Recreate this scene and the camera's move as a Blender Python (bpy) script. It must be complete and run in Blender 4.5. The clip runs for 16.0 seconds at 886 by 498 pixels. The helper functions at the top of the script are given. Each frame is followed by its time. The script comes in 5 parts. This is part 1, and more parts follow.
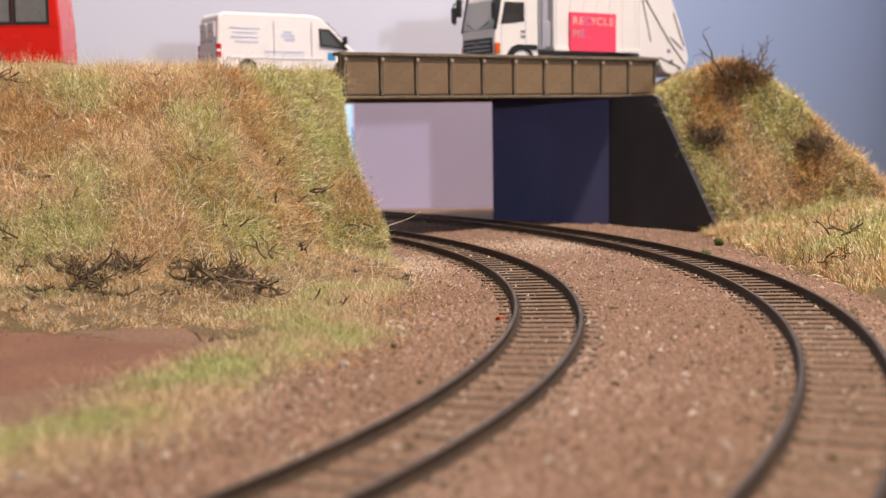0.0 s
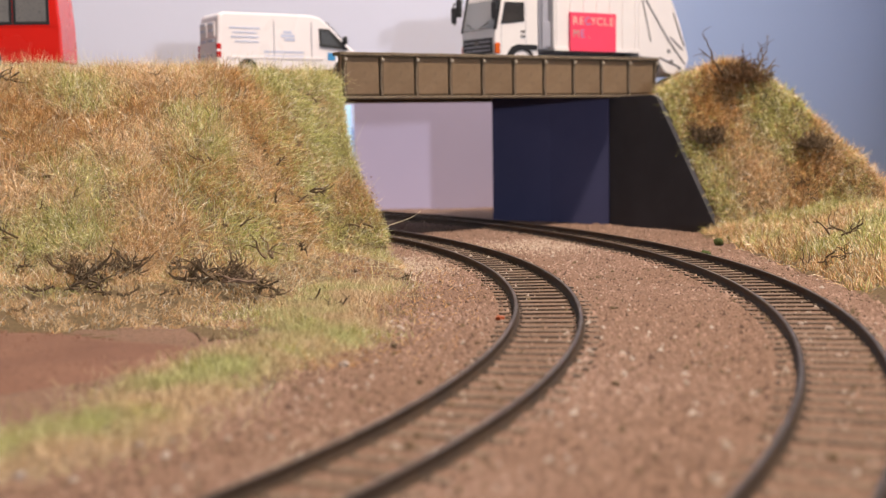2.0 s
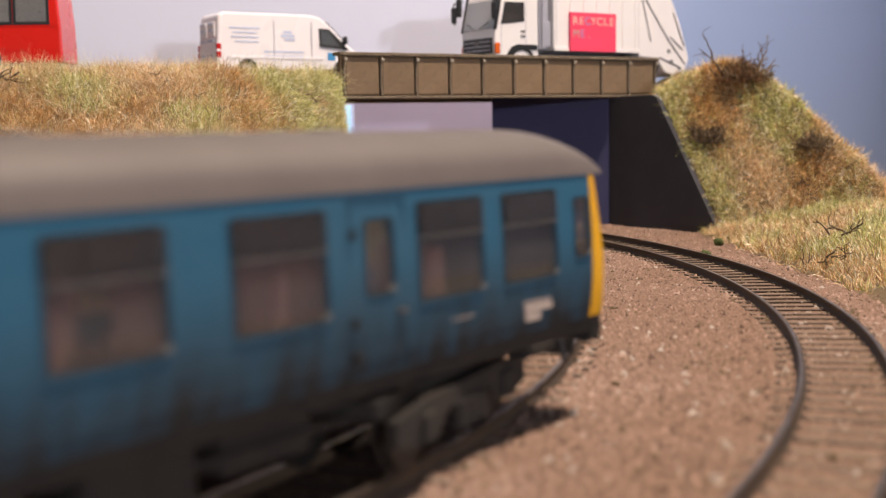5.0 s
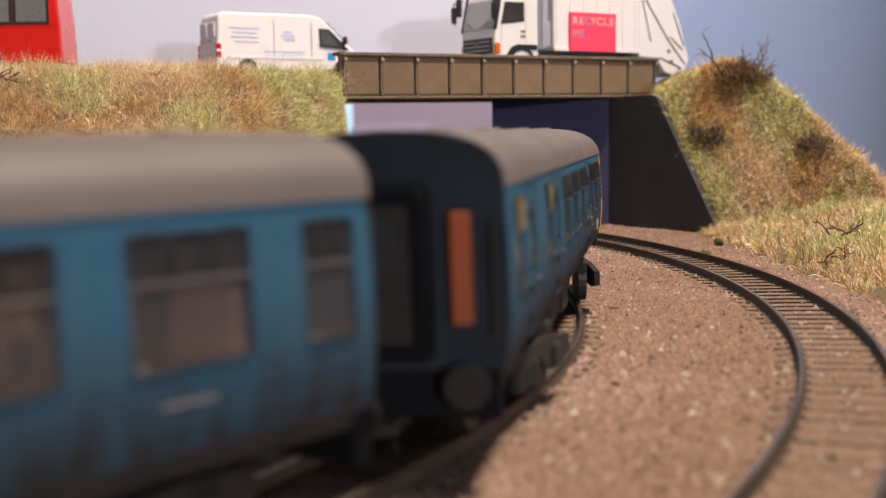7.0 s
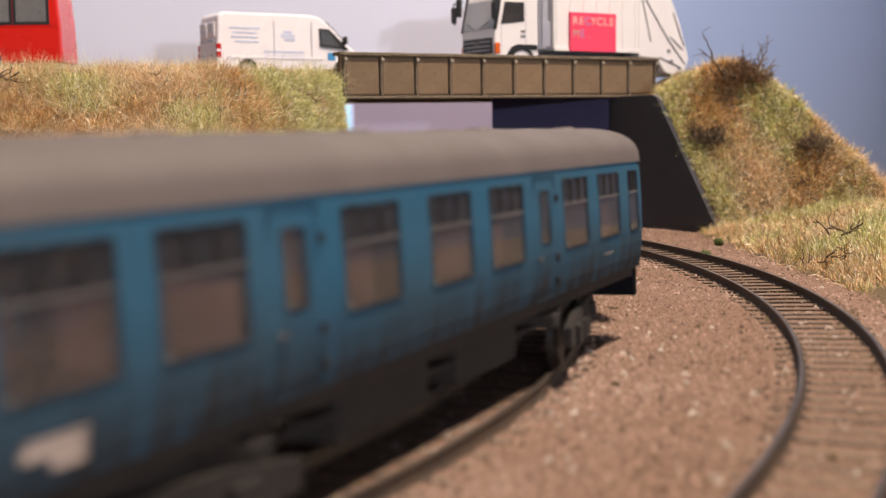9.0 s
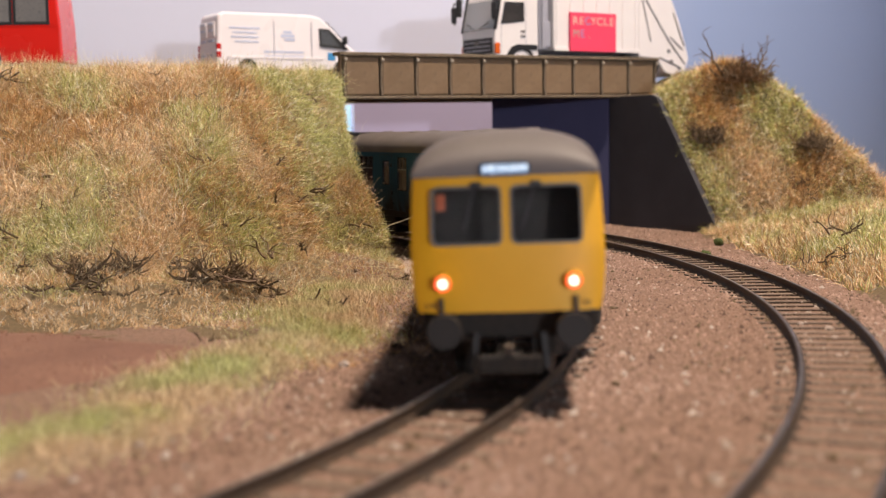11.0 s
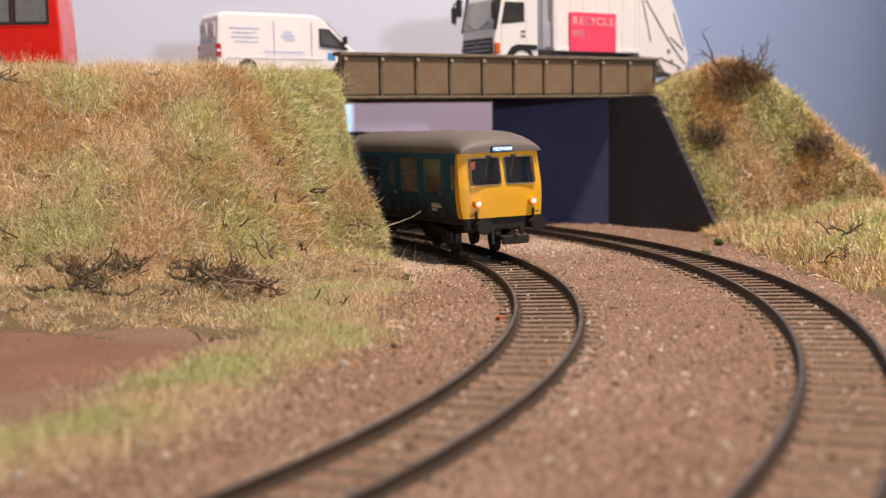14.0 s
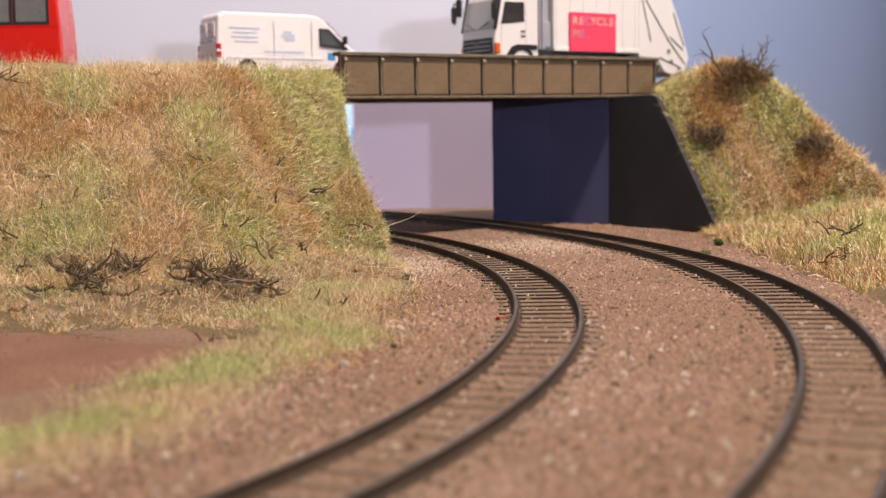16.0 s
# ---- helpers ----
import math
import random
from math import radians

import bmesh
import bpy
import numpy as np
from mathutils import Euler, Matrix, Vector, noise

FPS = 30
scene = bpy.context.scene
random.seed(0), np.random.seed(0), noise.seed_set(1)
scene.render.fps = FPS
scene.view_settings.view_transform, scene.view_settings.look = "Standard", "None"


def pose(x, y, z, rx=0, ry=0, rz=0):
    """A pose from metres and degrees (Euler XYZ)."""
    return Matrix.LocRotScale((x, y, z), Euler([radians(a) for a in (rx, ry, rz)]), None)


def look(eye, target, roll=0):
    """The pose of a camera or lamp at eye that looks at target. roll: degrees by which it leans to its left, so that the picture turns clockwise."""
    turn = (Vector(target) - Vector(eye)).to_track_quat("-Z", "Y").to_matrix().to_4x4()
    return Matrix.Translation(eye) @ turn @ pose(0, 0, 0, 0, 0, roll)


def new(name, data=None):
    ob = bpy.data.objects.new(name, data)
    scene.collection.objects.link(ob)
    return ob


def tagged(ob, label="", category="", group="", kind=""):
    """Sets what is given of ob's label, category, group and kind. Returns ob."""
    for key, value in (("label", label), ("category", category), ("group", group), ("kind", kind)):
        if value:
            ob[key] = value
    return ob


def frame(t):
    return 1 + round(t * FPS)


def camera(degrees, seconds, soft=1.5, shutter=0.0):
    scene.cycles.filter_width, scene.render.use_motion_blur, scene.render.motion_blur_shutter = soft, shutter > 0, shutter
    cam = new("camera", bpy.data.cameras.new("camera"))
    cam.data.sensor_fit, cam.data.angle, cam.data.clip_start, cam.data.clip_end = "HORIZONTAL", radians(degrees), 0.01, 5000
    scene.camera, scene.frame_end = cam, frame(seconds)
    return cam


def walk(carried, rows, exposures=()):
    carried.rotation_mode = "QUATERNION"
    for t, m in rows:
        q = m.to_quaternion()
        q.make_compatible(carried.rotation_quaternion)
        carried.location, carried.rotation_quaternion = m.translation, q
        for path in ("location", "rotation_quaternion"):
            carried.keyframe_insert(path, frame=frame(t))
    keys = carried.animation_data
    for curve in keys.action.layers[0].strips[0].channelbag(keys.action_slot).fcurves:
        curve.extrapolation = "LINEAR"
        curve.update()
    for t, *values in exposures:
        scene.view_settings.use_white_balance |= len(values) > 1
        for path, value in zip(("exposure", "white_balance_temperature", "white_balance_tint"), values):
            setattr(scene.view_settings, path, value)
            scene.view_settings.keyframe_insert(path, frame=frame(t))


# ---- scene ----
# A model railway in 4 mm scale, built at its true size. Lengths below are millimetres, brought to metres by MM.
MM = 0.001

# ---- camera ----
cam = camera(38.36, 16.0, soft=1.0, shutter=0.4)
EYE = (0.0, 0.0, 0.0477)
TILT = 0.09194
VIEW = look(EYE, (0.0, math.cos(TILT), EYE[2] - math.sin(TILT)), -0.815)
walk(cam, [(0.0, VIEW), (16.0, VIEW)])
cam.data.dof.use_dof = True
cam.data.dof.focus_distance = 0.43
cam.data.dof.aperture_fstop = 20.0

# ---- light ----
world = bpy.data.worlds.new("hall")
scene.world = world
world.use_nodes = True
world.node_tree.nodes["Background"].inputs[0].default_value = (0.95, 0.93, 1.0, 1)
world.node_tree.nodes["Background"].inputs[1].default_value = 0.035


def area_lamp(name, eye, target, size, watts, colour, tall=0.0):
    data = bpy.data.lights.new(name, "AREA")
    data.shape, data.size, data.energy, data.color = "RECTANGLE" if tall else "DISK", size, watts, colour
    if tall:
        data.size_y = tall
    ob = new(name, data)
    ob.matrix_basis = look(eye, target)
    return ob


area_lamp("layout_lamp", (0.32, 0.26, 1.08), (-0.02, 0.5, 0.03), 0.12, 22.0, (1.0, 0.822, 0.67))
area_lamp("room_window", (0.125, -1.20, 0.42), (-0.02, 0.8, 0.09), 0.034, 1.3, (0.90, 0.88, 1.0), 0.55)
# Unseen low fill from the front right, set along the van's shadow.
area_lamp("hall_window", (0.60, -1.20, 0.155), (0.0, 0.5, 0.06), 0.055, 11.5, (0.92, 0.93, 1.0), 0.055)
# Unseen fill, added to brighten the backdrop and the road before it.
area_lamp("backdrop_strip_lamp", (0.02, 0.775, 0.62), (0.02, 0.86, 0.05), 1.3, 2.5, (0.82, 0.89, 1.0), 0.03)


# ---- materials ----
def material(name, colour, rough=0.7, metal=0.0, second=None, scale=60.0, amount=0.5, grain=0.15, grain_scale=900.0,
             bump=0.0, bump_scale=1200.0, spread=0.0, emit=None, strength=0.0, coat=0.0):
    """A surface with broad stains, fine grain and relief, all in metres of the model."""
    m = bpy.data.materials.new(name)
    m.use_nodes = True
    t = m.node_tree
    b = t.nodes["Principled BSDF"]
    b.inputs["Roughness"].default_value, b.inputs["Metallic"].default_value = rough, metal
    b.inputs["Coat Weight"].default_value = coat
    geo = t.nodes.new("ShaderNodeTexCoord")

    def noise_node(sc, detail=4.0):
        n = t.nodes.new("ShaderNodeTexNoise")
        n.inputs["Scale"].default_value, n.inputs["Detail"].default_value = sc, detail
        t.links.new(geo.outputs["Object"], n.inputs["Vector"])
        return n

    def mix(a, bb, fac, mode="MIX"):
        n = t.nodes.new("ShaderNodeMix")
        n.data_type, n.blend_type = "RGBA", mode
        for sock, val in ((n.inputs["Factor"], fac), (n.inputs["A"], a), (n.inputs["B"], bb)):
            if isinstance(val, (tuple, float, int)):
                sock.default_value = (*val, 1) if isinstance(val, tuple) and len(val) == 3 else val
            else:
                t.links.new(val, sock)
        return n.outputs["Result"]

    def ramp(src, lo, hi):
        n = t.nodes.new("ShaderNodeMapRange")
        n.inputs["From Min"].default_value, n.inputs["From Max"].default_value = lo, hi
        t.links.new(src, n.inputs["Value"])
        return n.outputs["Result"]

    second = second or tuple(c * 0.72 for c in colour)
    big = noise_node(scale)
    base = mix(colour, second, ramp(big.outputs["Fac"], 0.5 - 0.25 / max(amount, 0.01) * 0.5, 0.5 + 0.25 / max(amount, 0.01) * 0.5))
    fine = noise_node(grain_scale, 3.0)
    base = mix(base, tuple(c * (1 - 2.2 * grain) for c in colour), ramp(fine.outputs["Fac"], 0.52, 0.78))
    if spread:
        info = t.nodes.new("ShaderNodeObjectInfo")
        hsv = t.nodes.new("ShaderNodeHueSaturation")
        t.links.new(base, hsv.inputs["Color"])
        n = t.nodes.new("ShaderNodeMapRange")
        n.inputs["To Min"].default_value, n.inputs["To Max"].default_value = 1 - spread, 1 + spread
        t.links.new(info.outputs["Random"], n.inputs["Value"])
        t.links.new(n.outputs["Result"], hsv.inputs["Value"])
        base = hsv.outputs["Color"]
    t.links.new(base, b.inputs["Base Color"])
    r = t.nodes.new("ShaderNodeMapRange")
    r.inputs["To Min"].default_value, r.inputs["To Max"].default_value = max(0.03, rough - 0.12), min(1, rough + 0.12)
    t.links.new(big.outputs["Fac"], r.inputs["Value"])
    t.links.new(r.outputs["Result"], b.inputs["Roughness"])
    if bump:
        bn, rel = t.nodes.new("ShaderNodeBump"), noise_node(bump_scale, 5.0)
        bn.inputs["Strength"].default_value, bn.inputs["Distance"].default_value = bump, 0.0006
        t.links.new(rel.outputs["Fac"], bn.inputs["Height"])
        t.links.new(bn.outputs["Normal"], b.inputs["Normal"])
    if emit:
        b.inputs["Emission Color"].default_value, b.inputs["Emission Strength"].default_value = (*emit, 1), strength
    return m


def island_material(name, colours, rough, patch=None, patch_scale=25.0, sheen=0.0):
    """For loose fibres and grains: each island takes a colour of its own, and patches drift across the place."""
    m = bpy.data.materials.new(name)
    m.use_nodes = True
    t = m.node_tree
    b = t.nodes["Principled BSDF"]
    b.inputs["Roughness"].default_value = rough
    geo, tc = t.nodes.new("ShaderNodeNewGeometry"), t.nodes.new("ShaderNodeTexCoord")

    def ramp_node(cols):
        n = t.nodes.new("ShaderNodeValToRGB")
        while len(n.color_ramp.elements) < len(cols):
            n.color_ramp.elements.new(0.5)
        for i, c in enumerate(cols):
            n.color_ramp.elements[i].position = i / (len(cols) - 1)
            n.color_ramp.elements[i].color = (*c, 1)
        return n

    a = ramp_node(colours)
    t.links.new(geo.outputs["Random Per Island"], a.inputs["Fac"])
    out = a.outputs["Color"]
    if patch:
        p = ramp_node(patch)
        t.links.new(geo.outputs["Random Per Island"], p.inputs["Fac"])
        n = t.nodes.new("ShaderNodeTexNoise")
        n.inputs["Scale"].default_value, n.inputs["Detail"].default_value = patch_scale, 3.0
        t.links.new(tc.outputs["Object"], n.inputs["Vector"])
        r = t.nodes.new("ShaderNodeMapRange")
        r.inputs["From Min"].default_value, r.inputs["From Max"].default_value = 0.43, 0.60
        t.links.new(n.outputs["Fac"], r.inputs["Value"])
        x = t.nodes.new("ShaderNodeMix")
        x.data_type = "RGBA"
        t.links.new(r.outputs["Result"], x.inputs["Factor"])
        t.links.new(out, x.inputs["A"])
        t.links.new(p.outputs["Color"], x.inputs["B"])
        out = x.outputs["Result"]
    t.links.new(out, b.inputs["Base Color"])
    if sheen:
        b.inputs["Specular IOR Level"].default_value = sheen
    return m


def glass(name, tint=(0.85, 0.87, 0.88), rough=0.02, clear=1.0):
    m = bpy.data.materials.new(name)
    m.use_nodes = True
    b = m.node_tree.nodes["Principled BSDF"]
    b.inputs["Base Color"].default_value = (*tint, 1)
    b.inputs["Roughness"].default_value = rough
    b.inputs["Transmission Weight"].default_value = clear
    b.inputs["IOR"].default_value = 1.4
    return m


BALLAST = material("ballast_bed", (0.245, 0.15, 0.106), 0.95, second=(0.178, 0.107, 0.074), scale=22, grain=0.3, grain_scale=700, bump=1.0, bump_scale=900)
SOIL = material("red_soil", (0.24, 0.125, 0.085), 0.95, second=(0.17, 0.085, 0.06), scale=45, grain=0.25, grain_scale=1100, bump=0.7, bump_scale=1300)
EARTH = material("embankment_earth", (0.17, 0.118, 0.06), 0.95, second=(0.115, 0.082, 0.04), scale=40, grain=0.3, bump=1.0, bump_scale=700)
RAIL = material("weathered_rail", (0.034, 0.025, 0.019), 0.65, 0.1, second=(0.085, 0.05, 0.027), scale=70, grain=0.2, bump=0.2)
RAIL_TOP = material("polished_rail_head", (0.22, 0.19, 0.17), 0.38, 0.7, second=(0.09, 0.07, 0.058), scale=60, grain=0.15)
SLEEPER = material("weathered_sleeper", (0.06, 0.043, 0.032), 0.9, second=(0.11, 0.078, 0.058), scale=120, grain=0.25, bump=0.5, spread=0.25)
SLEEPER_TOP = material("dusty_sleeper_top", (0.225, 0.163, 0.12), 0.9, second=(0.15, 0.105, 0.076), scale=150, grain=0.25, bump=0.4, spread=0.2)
GIRDER = material("weathered_girder", (0.225, 0.155, 0.094), 0.7, second=(0.155, 0.10, 0.056), scale=70, grain=0.15, grain_scale=500, bump=0.15, spread=0.08)
GIRDER_EDGE = material("grimy_girder_edge", (0.115, 0.085, 0.06), 0.8, second=(0.19, 0.15, 0.10), scale=160, grain=0.2)
RIVET = material("pale_bolt", (0.42, 0.37, 0.30), 0.7, grain=0.1)
ROAD = material("model_road", (0.14, 0.135, 0.13), 0.9, second=(0.18, 0.17, 0.16), grain=0.2, bump=0.3)
ABUTMENT = material("dark_abutment_paint", (0.052, 0.050, 0.060), 0.9, second=(0.036, 0.034, 0.040), scale=30, grain=0.08, bump=0.1)
BLUE_WALL = material("dark_blue_paint", (0.060, 0.064, 0.150), 0.8, second=(0.044, 0.048, 0.115), scale=25, grain=0.08, bump=0.1)
TWIG = material("dark_dry_twig", (0.115, 0.075, 0.04), 0.95, second=(0.15, 0.105, 0.06), scale=150, grain=0.2, bump=0.5, spread=0.25)
PALE_TWIG = material("pale_dry_twig", (0.24, 0.165, 0.12), 0.9, second=(0.14, 0.09, 0.06), scale=150, grain=0.2)
MOSS = material("moss_clump", (0.075, 0.105, 0.02), 0.95, second=(0.05, 0.06, 0.015), scale=400, grain=0.3, bump=1.0)
STONE = material("pale_stone", (0.50, 0.42, 0.36), 0.85, grain=0.2, bump=0.4)
ORANGE_BIT = material("orange_scrap", (0.45, 0.10, 0.03), 0.6, grain=0.2)
BLACK = material("black_plastic", (0.018, 0.018, 0.02), 0.5, grain=0.1)
DARK = material("dark_underframe", (0.011, 0.009, 0.008), 0.9, second=(0.026, 0.019, 0.014), scale=150, grain=0.2, bump=0.2)
COACH_BLUE = material("rail_blue_paint", (0.027, 0.108, 0.185), 0.82, second=(0.046, 0.10, 0.145), scale=35, grain=0.06, bump=0.03)
COACH_BLUE.node_tree.nodes["Principled BSDF"].inputs["Specular IOR Level"].default_value = 0.1
END_BLUE = material("grimy_dark_blue_end", (0.007, 0.015, 0.025), 0.85, second=(0.005, 0.008, 0.012), scale=70, grain=0.1)
SHUT_LINE = material("door_shut_line", (0.010, 0.036, 0.062), 0.7, grain=0.1)
COACH_END = material("sooty_end_paint", (0.005, 0.005, 0.007), 0.9, second=(0.007, 0.007, 0.008), scale=60, grain=0.1)
COACH_END.node_tree.nodes["Principled BSDF"].inputs["Specular IOR Level"].default_value = 0.1
YELLOW = material("warning_yellow_paint", (0.78, 0.40, 0.012), 0.55, second=(0.72, 0.36, 0.012), scale=60, grain=0.03)
ROOF = material("weathered_roof_grey", (0.150, 0.127, 0.117), 0.62, second=(0.118, 0.098, 0.092), scale=50, grain=0.08, bump=0.06)
CREAM = material("window_trim", (0.15, 0.14, 0.13), 0.5, grain=0.08)
SEAT = material("seat_moquette", (0.16, 0.055, 0.04), 0.9, second=(0.20, 0.10, 0.06), scale=200, grain=0.2)
INTERIOR = material("interior_wood", (0.17, 0.10, 0.055), 0.7, second=(0.22, 0.075, 0.05), scale=80, grain=0.1)
ORANGE = material("orange_panel_paint", (0.36, 0.075, 0.02), 0.55, grain=0.08)
WHITE_MARK = material("white_lettering", (0.52, 0.42, 0.36), 0.6, grain=0.06)
TRIM_GREY = material("thin_window_surround", (0.16, 0.15, 0.14), 0.5, 0.2, grain=0.08)
RIB_GREY = material("shadowed_rib", (0.22, 0.21, 0.22), 0.6, grain=0.05)
STEM_GLINT = material("pale_fleck", (0.95, 0.83, 0.58), 0.2, grain=0.05)
BLOCKER = material("black_pelmet_board", (0.03, 0.03, 0.03), 0.8, grain=0.1)
STEEL = material("dull_steel", (0.19, 0.17, 0.155), 0.45, 0.7, grain=0.15)
BUFFER = material("dark_buffer_head", (0.022, 0.018, 0.016), 0.55, 0.3, grain=0.15)
TAIL_LAMP = material("lit_tail_lamp", (0.8, 0.2, 0.08), 0.3, emit=(1.0, 0.06, 0.025), strength=2.6)
LAMP_CORE = material("white_hot_lamp_core", (0.9, 0.6, 0.5), 0.3, emit=(1.0, 0.55, 0.42), strength=6.0)
LIT_BLIND = material("lit_destination_blind", (0.04, 0.10, 0.20), 0.4, emit=(0.05, 0.16, 0.34), strength=0.5)
LIT_TEXT = material("lit_lettering", (0.9, 0.95, 1.0), 0.4, emit=(0.80, 0.92, 1.0), strength=1.6)
BUS_RED = material("bus_red_paint", (0.72, 0.018, 0.010), 0.25, second=(0.66, 0.016, 0.010), scale=30, grain=0.02, coat=0.4)
VAN_WHITE = material("van_white_paint", (0.80, 0.75, 0.76), 0.3, second=(0.76, 0.71, 0.73), scale=40, grain=0.02, coat=0.3)
TRUCK_WHITE = material("lorry_white_paint", (0.80, 0.76, 0.75), 0.4, second=(0.74, 0.70, 0.70), scale=40, grain=0.03)
TRUCK_GREY = material("lorry_pale_grey", (0.40, 0.40, 0.46), 0.5, grain=0.05)
PINK = material("pink_sign_board", (0.85, 0.065, 0.14), 0.55, second=(0.82, 0.06, 0.13), grain=0.02)
PALE_BLUE = material("pale_blue_print", (0.55, 0.60, 0.77), 0.6, grain=0.03)
SIGN_BLUE = material("blue_square_print", (0.06, 0.30, 0.62), 0.5, grain=0.03)
RED_LENS = material("red_lens", (0.55, 0.02, 0.02), 0.25, grain=0.03)
AMBER = material("amber_lens", (0.72, 0.13, 0.02), 0.25, grain=0.03)
TYRE = material("model_tyre", (0.022, 0.021, 0.021), 0.8, grain=0.1)
PALE_PRINT = material("pale_sign_lettering", (0.85, 0.62, 0.50), 0.6, grain=0.03)
GREY_PRINT = material("grey_blue_sign_lettering", (0.42, 0.30, 0.55), 0.6, grain=0.03)
GLASS = glass("window_glazing")
DARK_GLASS = glass("smoked_glazing", (0.25, 0.27, 0.29), 0.05, 0.75)
COACH_GLASS = glass("dusty_coach_glazing", (0.42, 0.40, 0.40), 0.06, 0.94)
# Paleness stands for the light grey reflected in the lorry's windscreen.
SCREEN_GLASS = glass("pale_windscreen_glazing", (0.62, 0.63, 0.66), 0.08, 0.45)
LAVENDER = material("lavender_board_paint", (0.42, 0.375, 0.53), 0.85, second=(0.39, 0.35, 0.50), scale=12, grain=0.03, bump=0.05)
BUS_PANE = material("grey_bus_glazing", (0.15, 0.15, 0.155), 0.12, second=(0.22, 0.215, 0.21), scale=45, grain=0.05)
CAB_PANE = material("dark_cab_glazing", (0.028, 0.026, 0.026), 0.1, second=(0.06, 0.055, 0.052), scale=90, grain=0.05)
GLOW = material("daylight_gap", (0.5, 0.7, 0.9), 0.5, emit=(0.36, 0.72, 1.0), strength=1.15)
GRAINS = island_material("ballast_grain", [(0.078, 0.044, 0.029), (0.193, 0.116, 0.081), (0.232, 0.143, 0.105), (0.211, 0.128, 0.091), (0.258, 0.164, 0.121), (0.372, 0.239, 0.183)], 0.85,
                         [(0.107, 0.062, 0.046), (0.236, 0.147, 0.111), (0.286, 0.181, 0.139), (0.260, 0.161, 0.124), (0.329, 0.221, 0.173), (0.413, 0.301, 0.247)], 11.0)
SAND_GRAINS = island_material("pale_sand_grain", [(0.26, 0.18, 0.14), (0.40, 0.31, 0.24), (0.47, 0.37, 0.30), (0.55, 0.46, 0.38)], 0.85)


def add_grime(m, colour, low, high):
    """Dried road dirt sprayed up the lower panels of a weathered model, in streaks."""
    t = m.node_tree
    b = t.nodes["Principled BSDF"]
    old = b.inputs["Base Color"].links[0].from_socket
    tc, sep, r, n, mp, mul, x = (t.nodes.new("ShaderNode" + k) for k in ("TexCoord", "SeparateXYZ", "MapRange", "TexNoise", "Mapping", "Math", "Mix"))
    mp.inputs["Scale"].default_value = (260, 260, 60)
    n.inputs["Scale"].default_value, n.inputs["Detail"].default_value = 1.0, 5.0
    t.links.new(tc.outputs["Object"], sep.inputs[0])
    t.links.new(tc.outputs["Object"], mp.inputs["Vector"])
    t.links.new(mp.outputs["Vector"], n.inputs["Vector"])
    r.inputs["From Min"].default_value, r.inputs["From Max"].default_value = high * MM, low * MM
    r.inputs["To Max"].default_value = 1.7
    t.links.new(sep.outputs["Z"], r.inputs["Value"])
    mul.operation, mul.use_clamp = "MULTIPLY", True
    t.links.new(r.outputs["Result"], mul.inputs[0])
    t.links.new(n.outputs["Fac"], mul.inputs[1])
    x.data_type = "RGBA"
    x.inputs["B"].default_value = (*colour, 1)
    t.links.new(mul.outputs[0], x.inputs["Factor"])
    t.links.new(old, x.inputs["A"])
    t.links.new(x.outputs["Result"], b.inputs["Base Color"])


add_grime(COACH_BLUE, (0.030, 0.029, 0.028), 15.5, 30.0)
# Near-white colours imitate glints on fibres; the darkest imitate shaded gaps.
STRAW = island_material("straw_static_grass", [(0.186, 0.096, 0.037), (0.603, 0.372, 0.175), (0.882, 0.588, 0.325), (0.812, 0.588, 0.312), (0.970, 0.792, 0.525), (0.970, 0.950, 0.850)], 0.35, sheen=0.5)
OLIVE = island_material("green_static_grass", [(0.122, 0.120, 0.029), (0.378, 0.396, 0.102), (0.561, 0.576, 0.181), (0.683, 0.660, 0.246), (0.830, 0.780, 0.392), (0.970, 0.950, 0.841)], 0.35, sheen=0.5)
RUST = island_material("rust_static_grass", [(0.142, 0.068, 0.024), (0.398, 0.195, 0.068), (0.710, 0.390, 0.145), (0.596, 0.360, 0.128), (0.880, 0.585, 0.272)], 0.4, sheen=0.5)
GRASS_GREEN = island_material("pale_green_static_grass", [(0.34, 0.22, 0.12), (0.70, 0.52, 0.31), (0.76, 0.60, 0.38), (0.86, 0.74, 0.52)], 0.5,
                              [(0.36, 0.34, 0.14), (0.56, 0.56, 0.25), (0.56, 0.60, 0.25), (0.72, 0.70, 0.40)], 30.0, 0.5)
PALE_FIBRE = island_material("pale_long_fibre", [(0.60, 0.45, 0.24), (0.80, 0.68, 0.44), (0.70, 0.70, 0.36), (0.92, 0.86, 0.70)], 0.3, sheen=0.6)
BUSH_FIBRE = island_material("brown_fibre", [(0.09, 0.045, 0.02), (0.17, 0.085, 0.035), (0.26, 0.14, 0.055)], 0.8)


